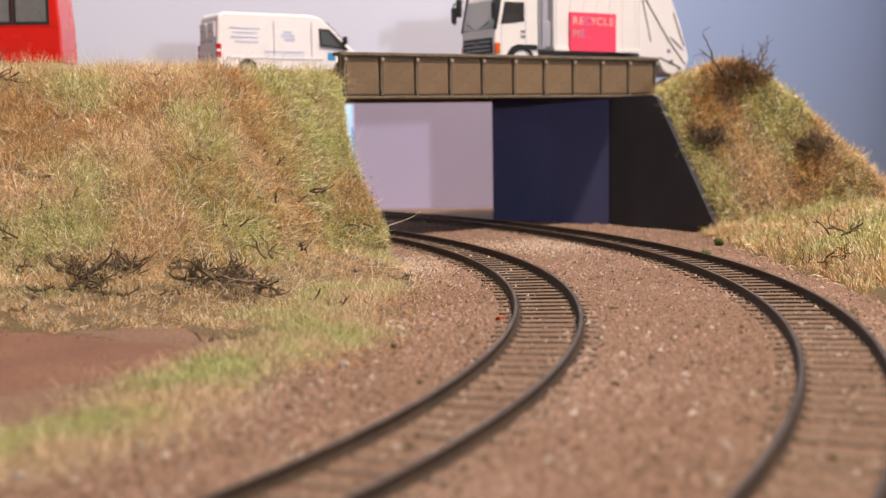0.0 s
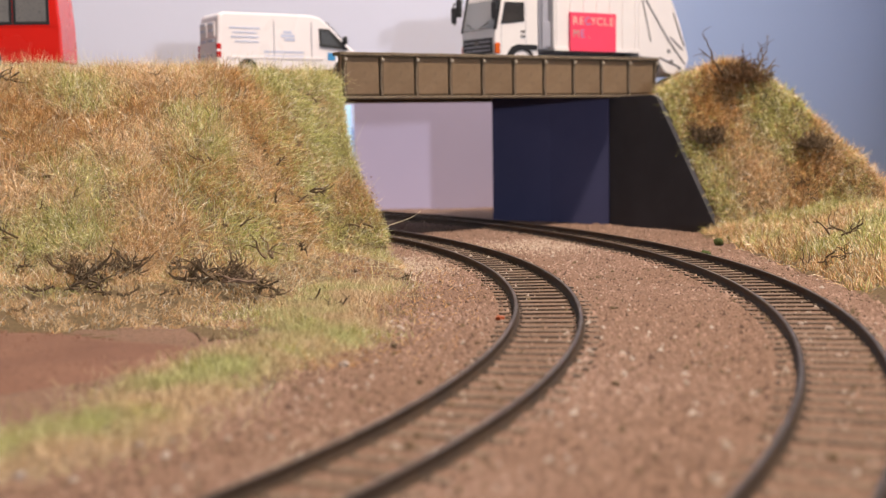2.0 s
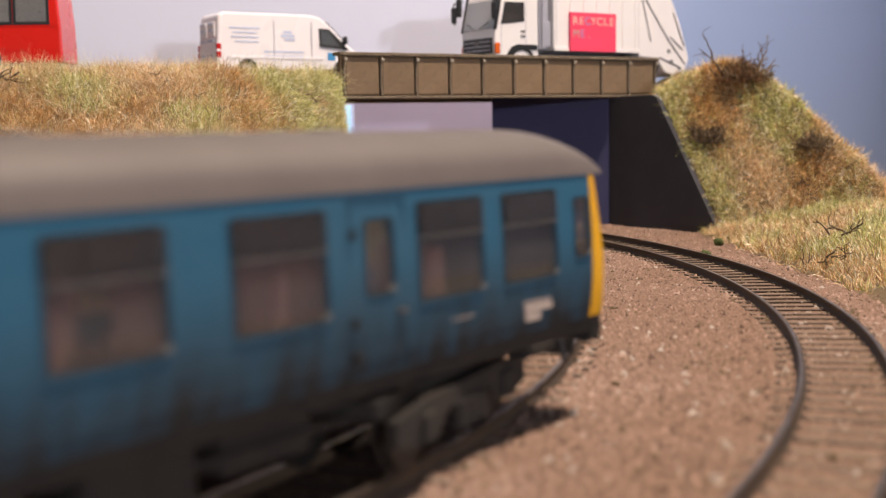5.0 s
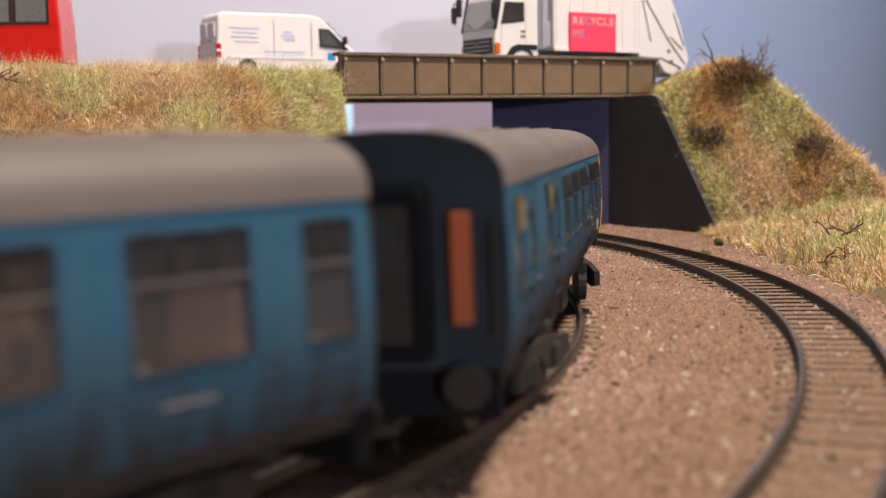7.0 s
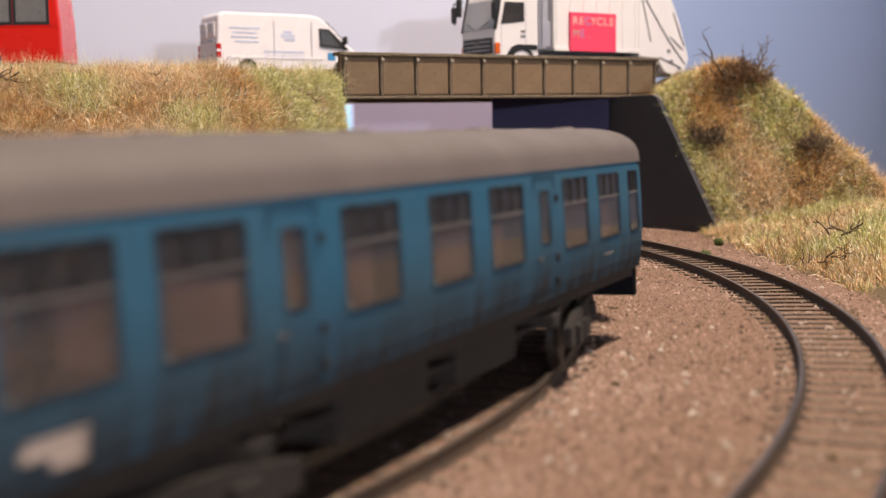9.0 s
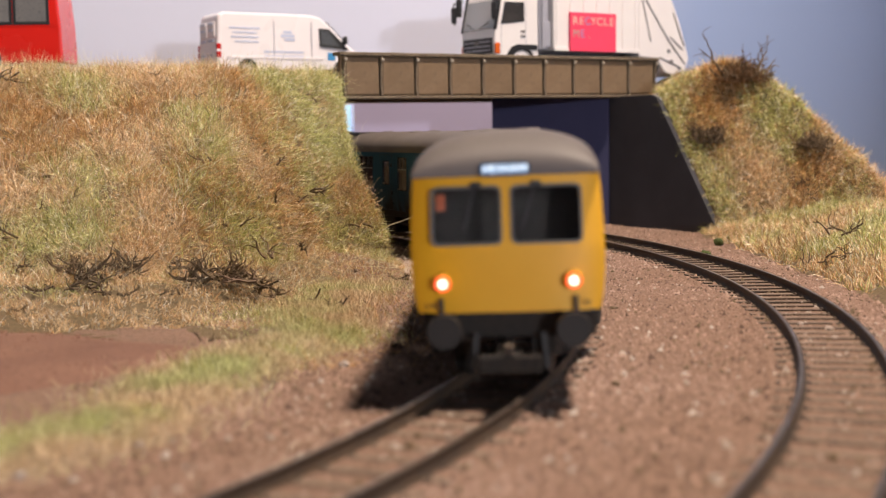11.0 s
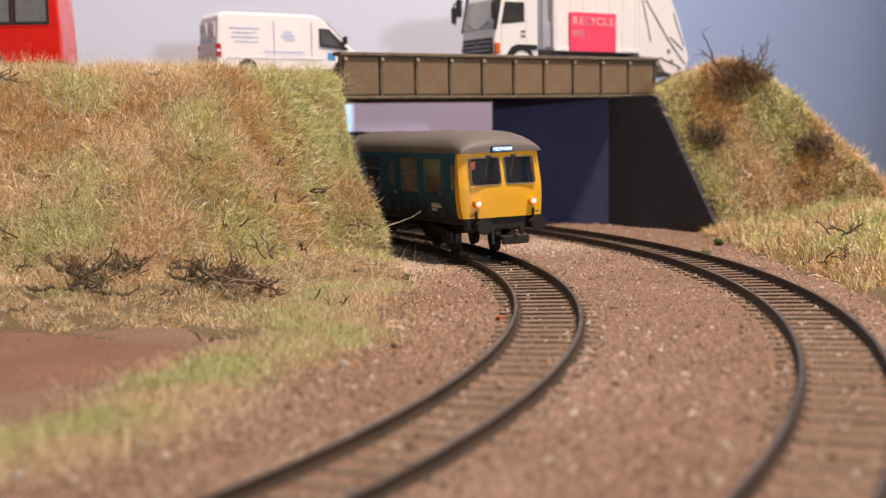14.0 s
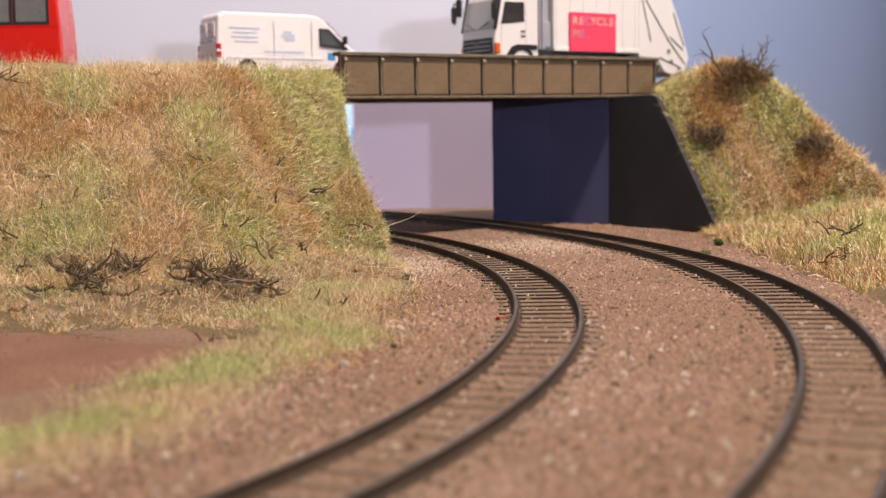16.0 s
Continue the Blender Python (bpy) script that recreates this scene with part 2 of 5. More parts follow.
def backdrop_paint():
    """Hand-painted sky: pale towards one end, a deeper blue towards the other."""
    m = material("painted_sky", (0.65, 0.66, 0.78), 0.8, second=(0.61, 0.625, 0.76), scale=6, grain=0.02, bump=0.05)
    t = m.node_tree
    b = t.nodes["Principled BSDF"]
    old = b.inputs["Base Color"].links[0].from_socket
    tc, sep, r, x = (t.nodes.new(k) for k in ("ShaderNodeTexCoord", "ShaderNodeSeparateXYZ", "ShaderNodeMapRange", "ShaderNodeMix"))
    n = t.nodes.new("ShaderNodeTexNoise")
    n.inputs["Scale"].default_value = 9.0
    add = t.nodes.new("ShaderNodeMath")
    add.operation = "MULTIPLY_ADD"
    add.inputs[1].default_value = 0.05
    t.links.new(tc.outputs["Object"], sep.inputs[0])
    t.links.new(tc.outputs["Object"], n.inputs["Vector"])
    t.links.new(n.outputs["Fac"], add.inputs[0])
    t.links.new(sep.outputs["X"], add.inputs[2])
    r.interpolation_type = "SMOOTHSTEP"
    r.inputs["From Min"].default_value, r.inputs["From Max"].default_value = 0.05, 0.21
    t.links.new(add.outputs[0], r.inputs["Value"])
    x.data_type = "RGBA"
    x.inputs["B"].default_value = (0.285, 0.365, 0.57, 1)
    t.links.new(r.outputs["Result"], x.inputs["Factor"])
    t.links.new(old, x.inputs["A"])
    t.links.new(x.outputs["Result"], b.inputs["Base Color"])
    return m


SKY_PAINT = backdrop_paint()


# ---- mesh helpers, in millimetres ----
def part(name, bm, mat, parent=None, label="", at=None, smooth=False):
    me = bpy.data.meshes.new(name)
    bmesh.ops.scale(bm, vec=(MM, MM, MM), verts=bm.verts)
    bmesh.ops.recalc_face_normals(bm, faces=bm.faces)
    bm.to_mesh(me)
    bm.free()
    me.materials.append(mat)
    if smooth:
        me.polygons.foreach_set("use_smooth", [True] * len(me.polygons))
        me.set_sharp_from_angle(angle=0.7)
    ob = new(name, me)
    if parent:
        ob.parent = parent
    if at is not None:
        ob.matrix_basis = at
    if label:
        ob["label"] = label
    return ob


def again(ob, at, parent=None):
    """The same mesh once more as an object of its own."""
    o = new(ob.name.split(".")[0], ob.data)
    o.parent = parent or ob.parent
    o.matrix_basis = at
    if "label" in ob:
        o["label"] = ob["label"]
    return o


def mm(x, y, z, rx=0, ry=0, rz=0):
    return pose(x * MM, y * MM, z * MM, rx, ry, rz)


def thing(name, at, label, category, group=""):
    e = new(name)
    e.empty_display_size = 0.01
    e.matrix_basis = at
    return tagged(e, label, category, group)


def box(x0, x1, y0, y1, z0, z1, bevel=0.0, bm=None, seg=1):
    own = bmesh.new()
    bmesh.ops.create_cube(own, size=1)
    for v in own.verts:
        v.co = Vector((x0 + (v.co.x + .5) * (x1 - x0), y0 + (v.co.y + .5) * (y1 - y0), z0 + (v.co.z + .5) * (z1 - z0)))
    if bevel:
        bmesh.ops.bevel(own, geom=own.edges[:], offset=bevel, segments=seg, affect="EDGES", profile=0.5)
    return merge(bm, own)


def merge(bm, own):
    if bm is None:
        return own
    me = bpy.data.meshes.new("tmp")
    own.to_mesh(me)
    own.free()
    bm.from_mesh(me)
    bpy.data.meshes.remove(me)
    return bm


def rod(a, b, r, r2=None, n=8, bm=None):
    a, b = Vector(a), Vector(b)
    own = bmesh.new()
    bmesh.ops.create_cone(own, cap_ends=True, segments=n, radius1=r, radius2=r if r2 is None else r2, depth=(b - a).length)
    q = (b - a).to_track_quat("Z", "Y").to_matrix().to_4x4()
    bmesh.ops.transform(own, matrix=Matrix.Translation((a + b) / 2) @ q, verts=own.verts)
    return merge(bm, own)


def prism(pts, y0, y1, bevel=0.0, bm=None, axis="y"):
    """An outline in x and z, carried from y0 to y1 (axis y), or in y and z along x (axis x)."""
    own = bmesh.new()
    mk = (lambda p, d: (p[0], d, p[1])) if axis == "y" else (lambda p, d: (d, p[0], p[1]))
    va, vb = [own.verts.new(mk(p, y0)) for p in pts], [own.verts.new(mk(p, y1)) for p in pts]
    own.faces.new(va)
    own.faces.new(list(reversed(vb)))
    for i in range(len(pts)):
        j = (i + 1) % len(pts)
        own.faces.new((va[i], vb[i], vb[j], va[j]))
    bmesh.ops.recalc_face_normals(own, faces=own.faces)
    if bevel:
        bmesh.ops.bevel(own, geom=own.edges[:], offset=bevel, segments=2, affect="EDGES", profile=0.5, clamp_overlap=True)
    return merge(bm, own)


def rounded(w, h, r, n=4):
    """A rounded rectangle's outline about 0, 0."""
    out = []
    for cx, cy, a0 in ((w / 2 - r, h / 2 - r, 0), (-w / 2 + r, h / 2 - r, 90), (-w / 2 + r, -h / 2 + r, 180), (w / 2 - r, -h / 2 + r, 270)):
        for k in range(n + 1):
            a = radians(a0 + 90 * k / n)
            out.append((cx + r * math.cos(a), cy + r * math.sin(a)))
    return out


def ring(outer, inner, d0, d1, bm=None):
    """A frame between two outlines of equal count, in x and z, with depth along y."""
    own = bmesh.new()
    n = len(outer)
    rows = [[own.verts.new((p[0], d, p[1])) for p in o] for o, d in ((outer, d0), (outer, d1), (inner, d1), (inner, d0))]
    for k in range(4):
        for i in range(n):
            own.faces.new((rows[k][i], rows[k][(i + 1) % n], rows[(k + 1) % 4][(i + 1) % n], rows[(k + 1) % 4][i]))
    return merge(bm, own)


def raw(name, verts, faces, mat, parent=None, smooth=False):
    """A mesh straight from arrays, in millimetres."""
    me = bpy.data.meshes.new(name)
    verts, faces = np.asarray(verts, dtype=np.float32) * MM, np.asarray(faces, dtype=np.int32)
    me.vertices.add(len(verts))
    me.vertices.foreach_set("co", verts.ravel())
    k = faces.shape[1]
    me.loops.add(faces.size)
    me.loops.foreach_set("vertex_index", faces.ravel())
    me.polygons.add(len(faces))
    me.polygons.foreach_set("loop_start", np.arange(0, faces.size, k, dtype=np.int32))
    me.update(calc_edges=True)
    me.validate()
    me.materials.append(mat)
    if smooth:
        me.polygons.foreach_set("use_smooth", [True] * len(me.polygons))
    ob = new(name, me)
    if parent:
        ob.parent = parent
    return ob


def lettering(text, size, mat, parent, at, label="", name="lettering"):
    cu = bpy.data.curves.new(name, "FONT")
    cu.body, cu.size, cu.align_x, cu.align_y, cu.extrude = text, size * MM, "CENTER", "CENTER", 0.00004
    tmp = new("tmp", cu)
    me = bpy.data.meshes.new_from_object(tmp.evaluated_get(bpy.context.evaluated_depsgraph_get()))
    bpy.data.objects.remove(tmp, do_unlink=True)
    me.materials.clear()
    me.materials.append(mat)
    ob = new(name, me)
    ob.parent, ob.matrix_basis = parent, at
    if label:
        ob["label"] = label
    return ob


# ---- the line of the two tracks ----
C1, R1, A1 = (-325.1, 391.1), 353.5, (57.79, 8.21, -13.56)
C2, R2, A2 = (-335.9, 404.3), 433.9, (52.10, 10.44, -5.33)


def radius(th, r, a):
    x = max(-1.2, min(1.15, th - 0.1))
    return r + a[0] * x ** 2 + a[1] * x ** 3 + a[2] * x ** 4


# the inner track comes in along a straight that joins the curve here
JOIN = -0.80
_r, _x = radius(JOIN, R1, A1), JOIN - 0.1
_d = 2 * A1[0] * _x + 3 * A1[1] * _x ** 2 + 4 * A1[2] * _x ** 3
_along = Vector((_d * math.cos(JOIN) - _r * math.sin(JOIN), _d * math.sin(JOIN) + _r * math.cos(JOIN), 0)).normalized()
_side = Vector((_along.y, -_along.x, 0))
_start = Vector((C1[0] + _r * math.cos(JOIN), C1[1] + _r * math.sin(JOIN), 0))


def on_track(th, off=0.0, which=1):
    if which == 1 and th < JOIN:
        return _start - _along * (JOIN - th) * 400 + _side * off
    c, r, a = (C1, R1, A1) if which == 1 else (C2, R2, A2)
    d = radius(th, r, a) + off
    return Vector((c[0] + d * math.cos(th), c[1] + d * math.sin(th), 0))


def track_radii(x, y, which=1):
    """How far a place lies outside the middle of a track (numpy)."""
    c, r, a = (C1, R1, A1) if which == 1 else (C2, R2, A2)
    th = np.arctan2(y - c[1], x - c[0])
    u = np.clip(th - 0.1, -1.2, 1.15)
    bent = np.hypot(x - c[0], y - c[1]) - (r + a[0] * u ** 2 + a[1] * u ** 3 + a[2] * u ** 4)
    if which == 1:
        return np.where(th < JOIN, (x - _start.x) * _side.x + (y - _start.y) * _side.y, bent)
    return bent


# ---- ground, banks, walls ----
rng = np.random.default_rng(7)
TOE_X, TOE_Y, RUN = (-400, -150, -87, -62, -45, -20, 0), (385, 392, 406, 446, 492, 496, 515), (105, 105, 105, 95, 78, 73, 66)


def lumps(x, y, s=1.0):
    """Smooth unevenness, about -1 to 1 (numpy)."""
    return (np.sin(x * 0.071 * s + 1.3) * np.cos(y * 0.063 * s + 0.4) + 0.6 * np.sin(x * 0.17 * s + y * 0.13 * s)
            + 0.4 * np.cos(x * 0.31 * s - y * 0.27 * s + 2.0)) / 2


def left_height(x, y):
    toe, run = np.interp(x, TOE_X, TOE_Y), np.interp(x, TOE_X, RUN)
    f = (y - toe) / run
    slope = np.clip(f, 0, 1)
    z = 5 + 66 * (slope ** 0.9) + np.clip(f - 1, 0, 1.2) * 5
    verge = np.clip((y - (toe - 70)) / 70, 0, 1) * 7.5 - 3.5
    verge = np.minimum(verge, 5) * np.clip((-33 - track_radii(x, y, 1)) / 25, 0, 1) - 3.0 * np.clip((58 + track_radii(x, y, 1)) / 25, 0, 1)
    z = np.where(f > 0, z, verge)
    return z + lumps(x, y) * 2.2 * np.clip(f + 0.4, 0.15, 1)


def right_height(x, y):
    plane = 0.3 * (x - 131) + 1.71 * (y - 613)
    ridge = np.interp(x, (100, 118, 133, 142, 152, 168, 184, 200, 214, 235, 300), (64, 68, 76, 80, 80, 69, 52, 34, 17, 9, 7))
    verge = np.clip(0.2 * (x - 142 - 4 * lumps(y * 2, y)), -5, 9)
    return np.maximum(np.minimum(plane, ridge), verge) + lumps(x * 1.3, y * 1.3) * 1.6 * np.clip(plane / 20, 0.2, 1)


def bank_gap(y):
    """How far the left bank's side keeps from the inner track's middle; it is hollowed halfway up."""
    return np.interp(y, (490, 500, 510, 520, 530, 540, 550, 560, 575), (36, 36.5, 39.5, 41.5, 42.0, 41.5, 39.8, 37.5, 36.5))


def left_edge(y, back=0.0):
    """x of the left bank's side along the inner track."""
    x, gap = 0.0, float(bank_gap(y)) + back
    for _ in range(6):
        th = math.atan2(y - C1[1], x - C1[0])
        r = radius(th, R1, A1) - gap
        x = C1[0] + math.sqrt(max(r * r - (y - C1[1]) ** 2, 1.0))
    return x


def sheet(name, xs_of_y, ys, height, mat, skirt=True):
    """A bank as a grid: a row of x for each y, closed down to the ground along its edges."""
    rows = [xs_of_y(y) for y in ys]
    n = len(rows[0])
    v = []
    for y, xs in zip(ys, rows):
        z = height(np.array(xs), np.full(n, float(y)))
        v += [(x, y, h) for x, h in zip(xs, z)]
    f = [(i * n + j, i * n + j + 1, (i + 1) * n + j + 1, (i + 1) * n + j) for i in range(len(ys) - 1) for j in range(n - 1)]
    if skirt:
        edge = [j for j in range(n)] + [i * n + n - 1 for i in range(1, len(ys))] + [(len(ys) - 1) * n + j for j in range(n - 2, -1, -1)] + [i * n for i in range(len(ys) - 2, 0, -1)]
        base = len(v)
        v += [(v[i][0], v[i][1], -6.0) for i in edge]
        m = len(edge)
        f += [(edge[k], base + k, base + (k + 1) % m, edge[(k + 1) % m]) for k in range(m)]
    return raw(name, v, f, mat, smooth=True)


def ground_height(x, y):
    near = np.minimum(np.abs(track_radii(x, y, 1)), np.abs(track_radii(x, y, 2)))
    bed = np.clip((near - 17) / 25, 0, 1)
    return -2.9 + 0.22 * np.clip((13.5 - near) / 4, 0, 1) * np.clip((330 - y) / 60, -0.6, 1) - 0.6 * bed + lumps(x * 1.7, y * 1.7) * 0.5 * bed


def ground_sheet():
    fine_x, fine_y = np.arange(-260, 300, 5.0), np.arange(60, 860, 5.0)
    xs = np.concatenate(([-2500, -1200, -600, -400], fine_x, [320, 500, 900, 2500]))
    ys = np.concatenate(([-2500, -1000, -300, 0], fine_y, [900, 1200, 2500]))
    X, Y = np.meshgrid(xs, ys)
    Z = ground_height(X, Y)
    n = len(xs)
    f = [(i * n + j, i * n + j + 1, (i + 1) * n + j + 1, (i + 1) * n + j) for i in range(len(ys) - 1) for j in range(n - 1)]
    return tagged(raw("ground", np.c_[X.ravel(), Y.ravel(), Z.ravel()], f, BALLAST, smooth=True), "pinkish brown fine ballast ground under the tracks", "ground", kind="structure")


ground_sheet()


def soil_patch():
    """The bare reddish soil between the two grass verges."""
    v, f = [], []
    n, k = 60, 14
    for i in range(n):
        a = 2 * math.pi * i / n
        r = 1 + 0.10 * math.sin(3 * a + 1) + 0.06 * math.sin(7 * a)
        for j in range(k):
            s = (j + 1) / k
            x, y = -128 + 66 * r * s * math.cos(a), 286 + 50 * r * s * math.sin(a)
            v.append((x, y, -0.6 - 3.2 * s ** 4 + 0.25 * float(lumps(x * 3, y * 3))))
    c = len(v)
    v.append((-128, 286, -0.5))
    q = [(i * k + j, i * k + j + 1, ((i + 1) % n) * k + j + 1, ((i + 1) % n) * k + j) for i in range(n) for j in range(k - 1)]
    q += [(c, i * k, ((i + 1) % n) * k, ((i + 1) % n) * k) for i in range(n)]
    me = bpy.data.meshes.new("soil_patch")
    me.from_pydata([(a * MM, b * MM, d * MM) for a, b, d in v], [], [t if len(set(t)) == 4 else t[:3] for t in q])
    me.materials.append(SOIL)
    me.polygons.foreach_set("use_smooth", [True] * len(me.polygons))
    return tagged(new("soil_patch", me), "bare reddish brown soil beside the grass verge", "soil", kind="structure")


soil_patch()
tagged(sheet("embankment_left", lambda y: [left_edge(y) - 420 * (u ** 1.6) for u in np.linspace(0, 1, 90)], list(np.arange(318, 745, 4.0)), left_height, EARTH),
       "steep earth embankment under dry grass beside the inner track", "embankment", kind="structure")


def right_row(y):
    # along the abutment the bank starts at the wall's line, in front of it at the outer track's side
    x0 = 131 - (y - 613) * 0.58 if y > 613 else 124 + 4 * math.sin(y * 0.05) + max(0, (y - 560) / 53) * 3
    if y > 612:
        x0 = max(x0 + 3.5, 0.1672 * y)
    return [x0 + (330 - x0) * (u ** 1.4) for u in np.linspace(0, 1, 60)]


tagged(sheet("embankment_right", right_row, list(np.arange(300, 612, 4.0)) + list(np.arange(613, 800, 3.0)), right_height, EARTH),
       "steep earth embankment under dry grass beside the bridge", "embankment", kind="structure")


def wall_strip(name, pts, z0, z1, thick, mat, label, category="wall"):
    """An upright wall of some thickness along a line in plan; the thickness goes to the line's left."""
    bm = bmesh.new()
    n = len(pts)
    side = []
    for i in range(n):
        a, b = Vector(pts[max(i - 1, 0)]), Vector(pts[min(i + 1, n - 1)])
        d = (b - a).normalized()
        side.append(Vector(pts[i]) + Vector((-d.y, d.x)) * thick)
    rows = [[bm.verts.new((p[0], p[1], z)) for p in line] for line, z in ((pts, z0), (pts, z1), (side, z1), (side, z0))]
    for k in range(4):
        for i in range(n - 1):
            bm.faces.new((rows[k][i], rows[k][i + 1], rows[(k + 1) % 4][i + 1], rows[(k + 1) % 4][i]))
    for i in (0, n - 1):
        bm.faces.new([rows[k][i] for k in range(4)])
    ob = part(name, bm, mat, smooth=len(pts) > 6)
    return tagged(ob, label, category, kind="structure")


# the backdrop: one board that runs behind the road and bends forward at its far end
BACK = [(-900, 870), (-300, 868), (0, 866), (110, 862)] + [(110 + 160 * math.sin(a), 702 + 160 * math.cos(a)) for a in np.linspace(0.15, 1.25, 12)] + [(300, 600), (390, 330), (420, 100)]
wall_strip("backdrop", BACK, -6, 420, 8, SKY_PAINT, "painted sky backdrop board, pale grey turning blue", "backdrop")


# an unseen board, added to keep the backdrop fill off the train and banks
wall_strip("lamp_pelmet", [(-900, 752), (600, 752)], 505, 720, -4, BLOCKER, "black board added out of view to block the backdrop fill", "pelmet")


def abutment_right():
    """The dark wall under the bridge: its front end is cut along the bank's slope."""
    d = Vector((-0.50, 0.866)).normalized()
    p0 = Vector((131, 613))
    bm = bmesh.new()
    outline = [(-2, -5), (82, -5), (82, 64.8), (48, 64.8), (43.5, 63.8), (22, 33), (0, 1.5)]
    n = Vector((-d.y, d.x)) * -3.0
    va = [bm.verts.new((p0.x + d.x * s, p0.y + d.y * s, z)) for s, z in outline]
    vb = [bm.verts.new((p0.x + d.x * s + n.x, p0.y + d.y * s + n.y, z)) for s, z in outline]
    bm.faces.new(va)
    bm.faces.new(list(reversed(vb)))
    for i in range(len(outline)):
        j = (i + 1) % len(outline)
        bm.faces.new((va[i], vb[i], vb[j], va[j]))
    tagged(part("abutment_right", bm, ABUTMENT), "dark grey bridge abutment wall cut along the grass slope", "abutment", kind="structure")


abutment_right()
wall_strip("blue_wall", [(89.5, 684.5), (60, 707), (29, 727)], -5, 74, -3, BLUE_WALL, "dark blue painted retaining wall behind the outer track")
wall_strip("abutment_left", [(left_edge(y, -0.5), y) for y in np.arange(566, 742, 8.0)], -5, 66, 3, ABUTMENT, "dark bridge abutment wall beside the inner track", "abutment")
# Added board: the backdrop's darker tone under the bridge, put in as paint.
wall_strip("lavender_board", [(-58, 851), (70, 851)], -5, 72, 3, LAVENDER, "added lavender board that darkens the backdrop seen under the bridge", "board")
wall_strip("window_gap", [(-82, 858), (-61, 858)], 20, 66, 2, GLOW, "narrow gap of bright bluish daylight by the backdrop", "light gap")


# ---- tracks ----
def sleeper_mesh():
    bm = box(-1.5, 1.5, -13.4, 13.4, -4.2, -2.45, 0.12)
    # tops pale with dust; the darker sides also carry the shadow line
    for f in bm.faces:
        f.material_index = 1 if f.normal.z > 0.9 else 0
    for s in (-1, 1):
        for o in (-1, 1):
            box(-0.7, 0.7, s * 8.6 + o * 1.25 - 0.6, s * 8.6 + o * 1.25 + 0.6, -2.6, -2.15, 0.12, bm)
    return bm


def rail_mesh(which, off):
    """A flat-bottomed rail swept along the curve, with the web and the head's own faces."""
    prof = [(-0.95, -2.55), (0.95, -2.55), (0.95, -2.3), (0.28, -2.0), (0.28, -0.8), (0.52, -0.65), (0.52, -0.10), (0.42, 0.0),
            (-0.42, 0.0), (-0.52, -0.10), (-0.52, -0.65), (-0.28, -0.8), (-0.28, -2.0), (-0.95, -2.3)]
    ths = np.linspace(-3.0 if which == 1 else -1.9, 1.75, 340)
    v = [tuple(on_track(t, off + a, which) + Vector((0, 0, z))) for t in ths for a, z in prof]
    n = len(prof)
    f = [(i * n + j, i * n + (j + 1) % n, (i + 1) * n + (j + 1) % n, (i + 1) * n + j) for i in range(len(ths) - 1) for j in range(n)]
    return v, f


def track(which, label):
    e = thing("railway_track", Matrix(), label, "railway track", "railway tracks")
    for off in (-8.6, 8.6):
        v, f = rail_mesh(which, off)
        ob = raw("rail", v, f, RAIL, e)
        ob["label"] = "dark rusty steel rail with a worn head"
        ob.data.materials.append(RAIL_TOP)
        idx = np.zeros(len(f), dtype=np.int32)
        idx[np.arange(len(f)) % 14 == 7] = 1
        ob.data.polygons.foreach_set("material_index", idx)
    th, first = -1.4 if which == 1 else -1.2, None
    while th < 1.3:
        p = on_track(th, 0, which)
        q = on_track(th + 0.01, 0, which)
        a = math.degrees(math.atan2(q.y - p.y, q.x - p.x)) + random.uniform(-1.5, 1.5)
        at = mm(p.x, p.y, random.uniform(-0.12, 0.05), 0, 0, a)
        if first is None:
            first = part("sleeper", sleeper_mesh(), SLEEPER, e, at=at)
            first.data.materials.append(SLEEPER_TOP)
        else:
            again(first, at)
        th += 8.1 / (q - p).length * 0.01
    return e


track(1, "curved model railway track with rusty rails in ballast")
track(2, "outer curved model railway track with dark rails in ballast")


# ---- the bridge ----
GA, GB = Vector((-44.3, 575)), Vector((116.5, 695))
GD = (GB - GA).normalized()
GL = (GB - GA).length


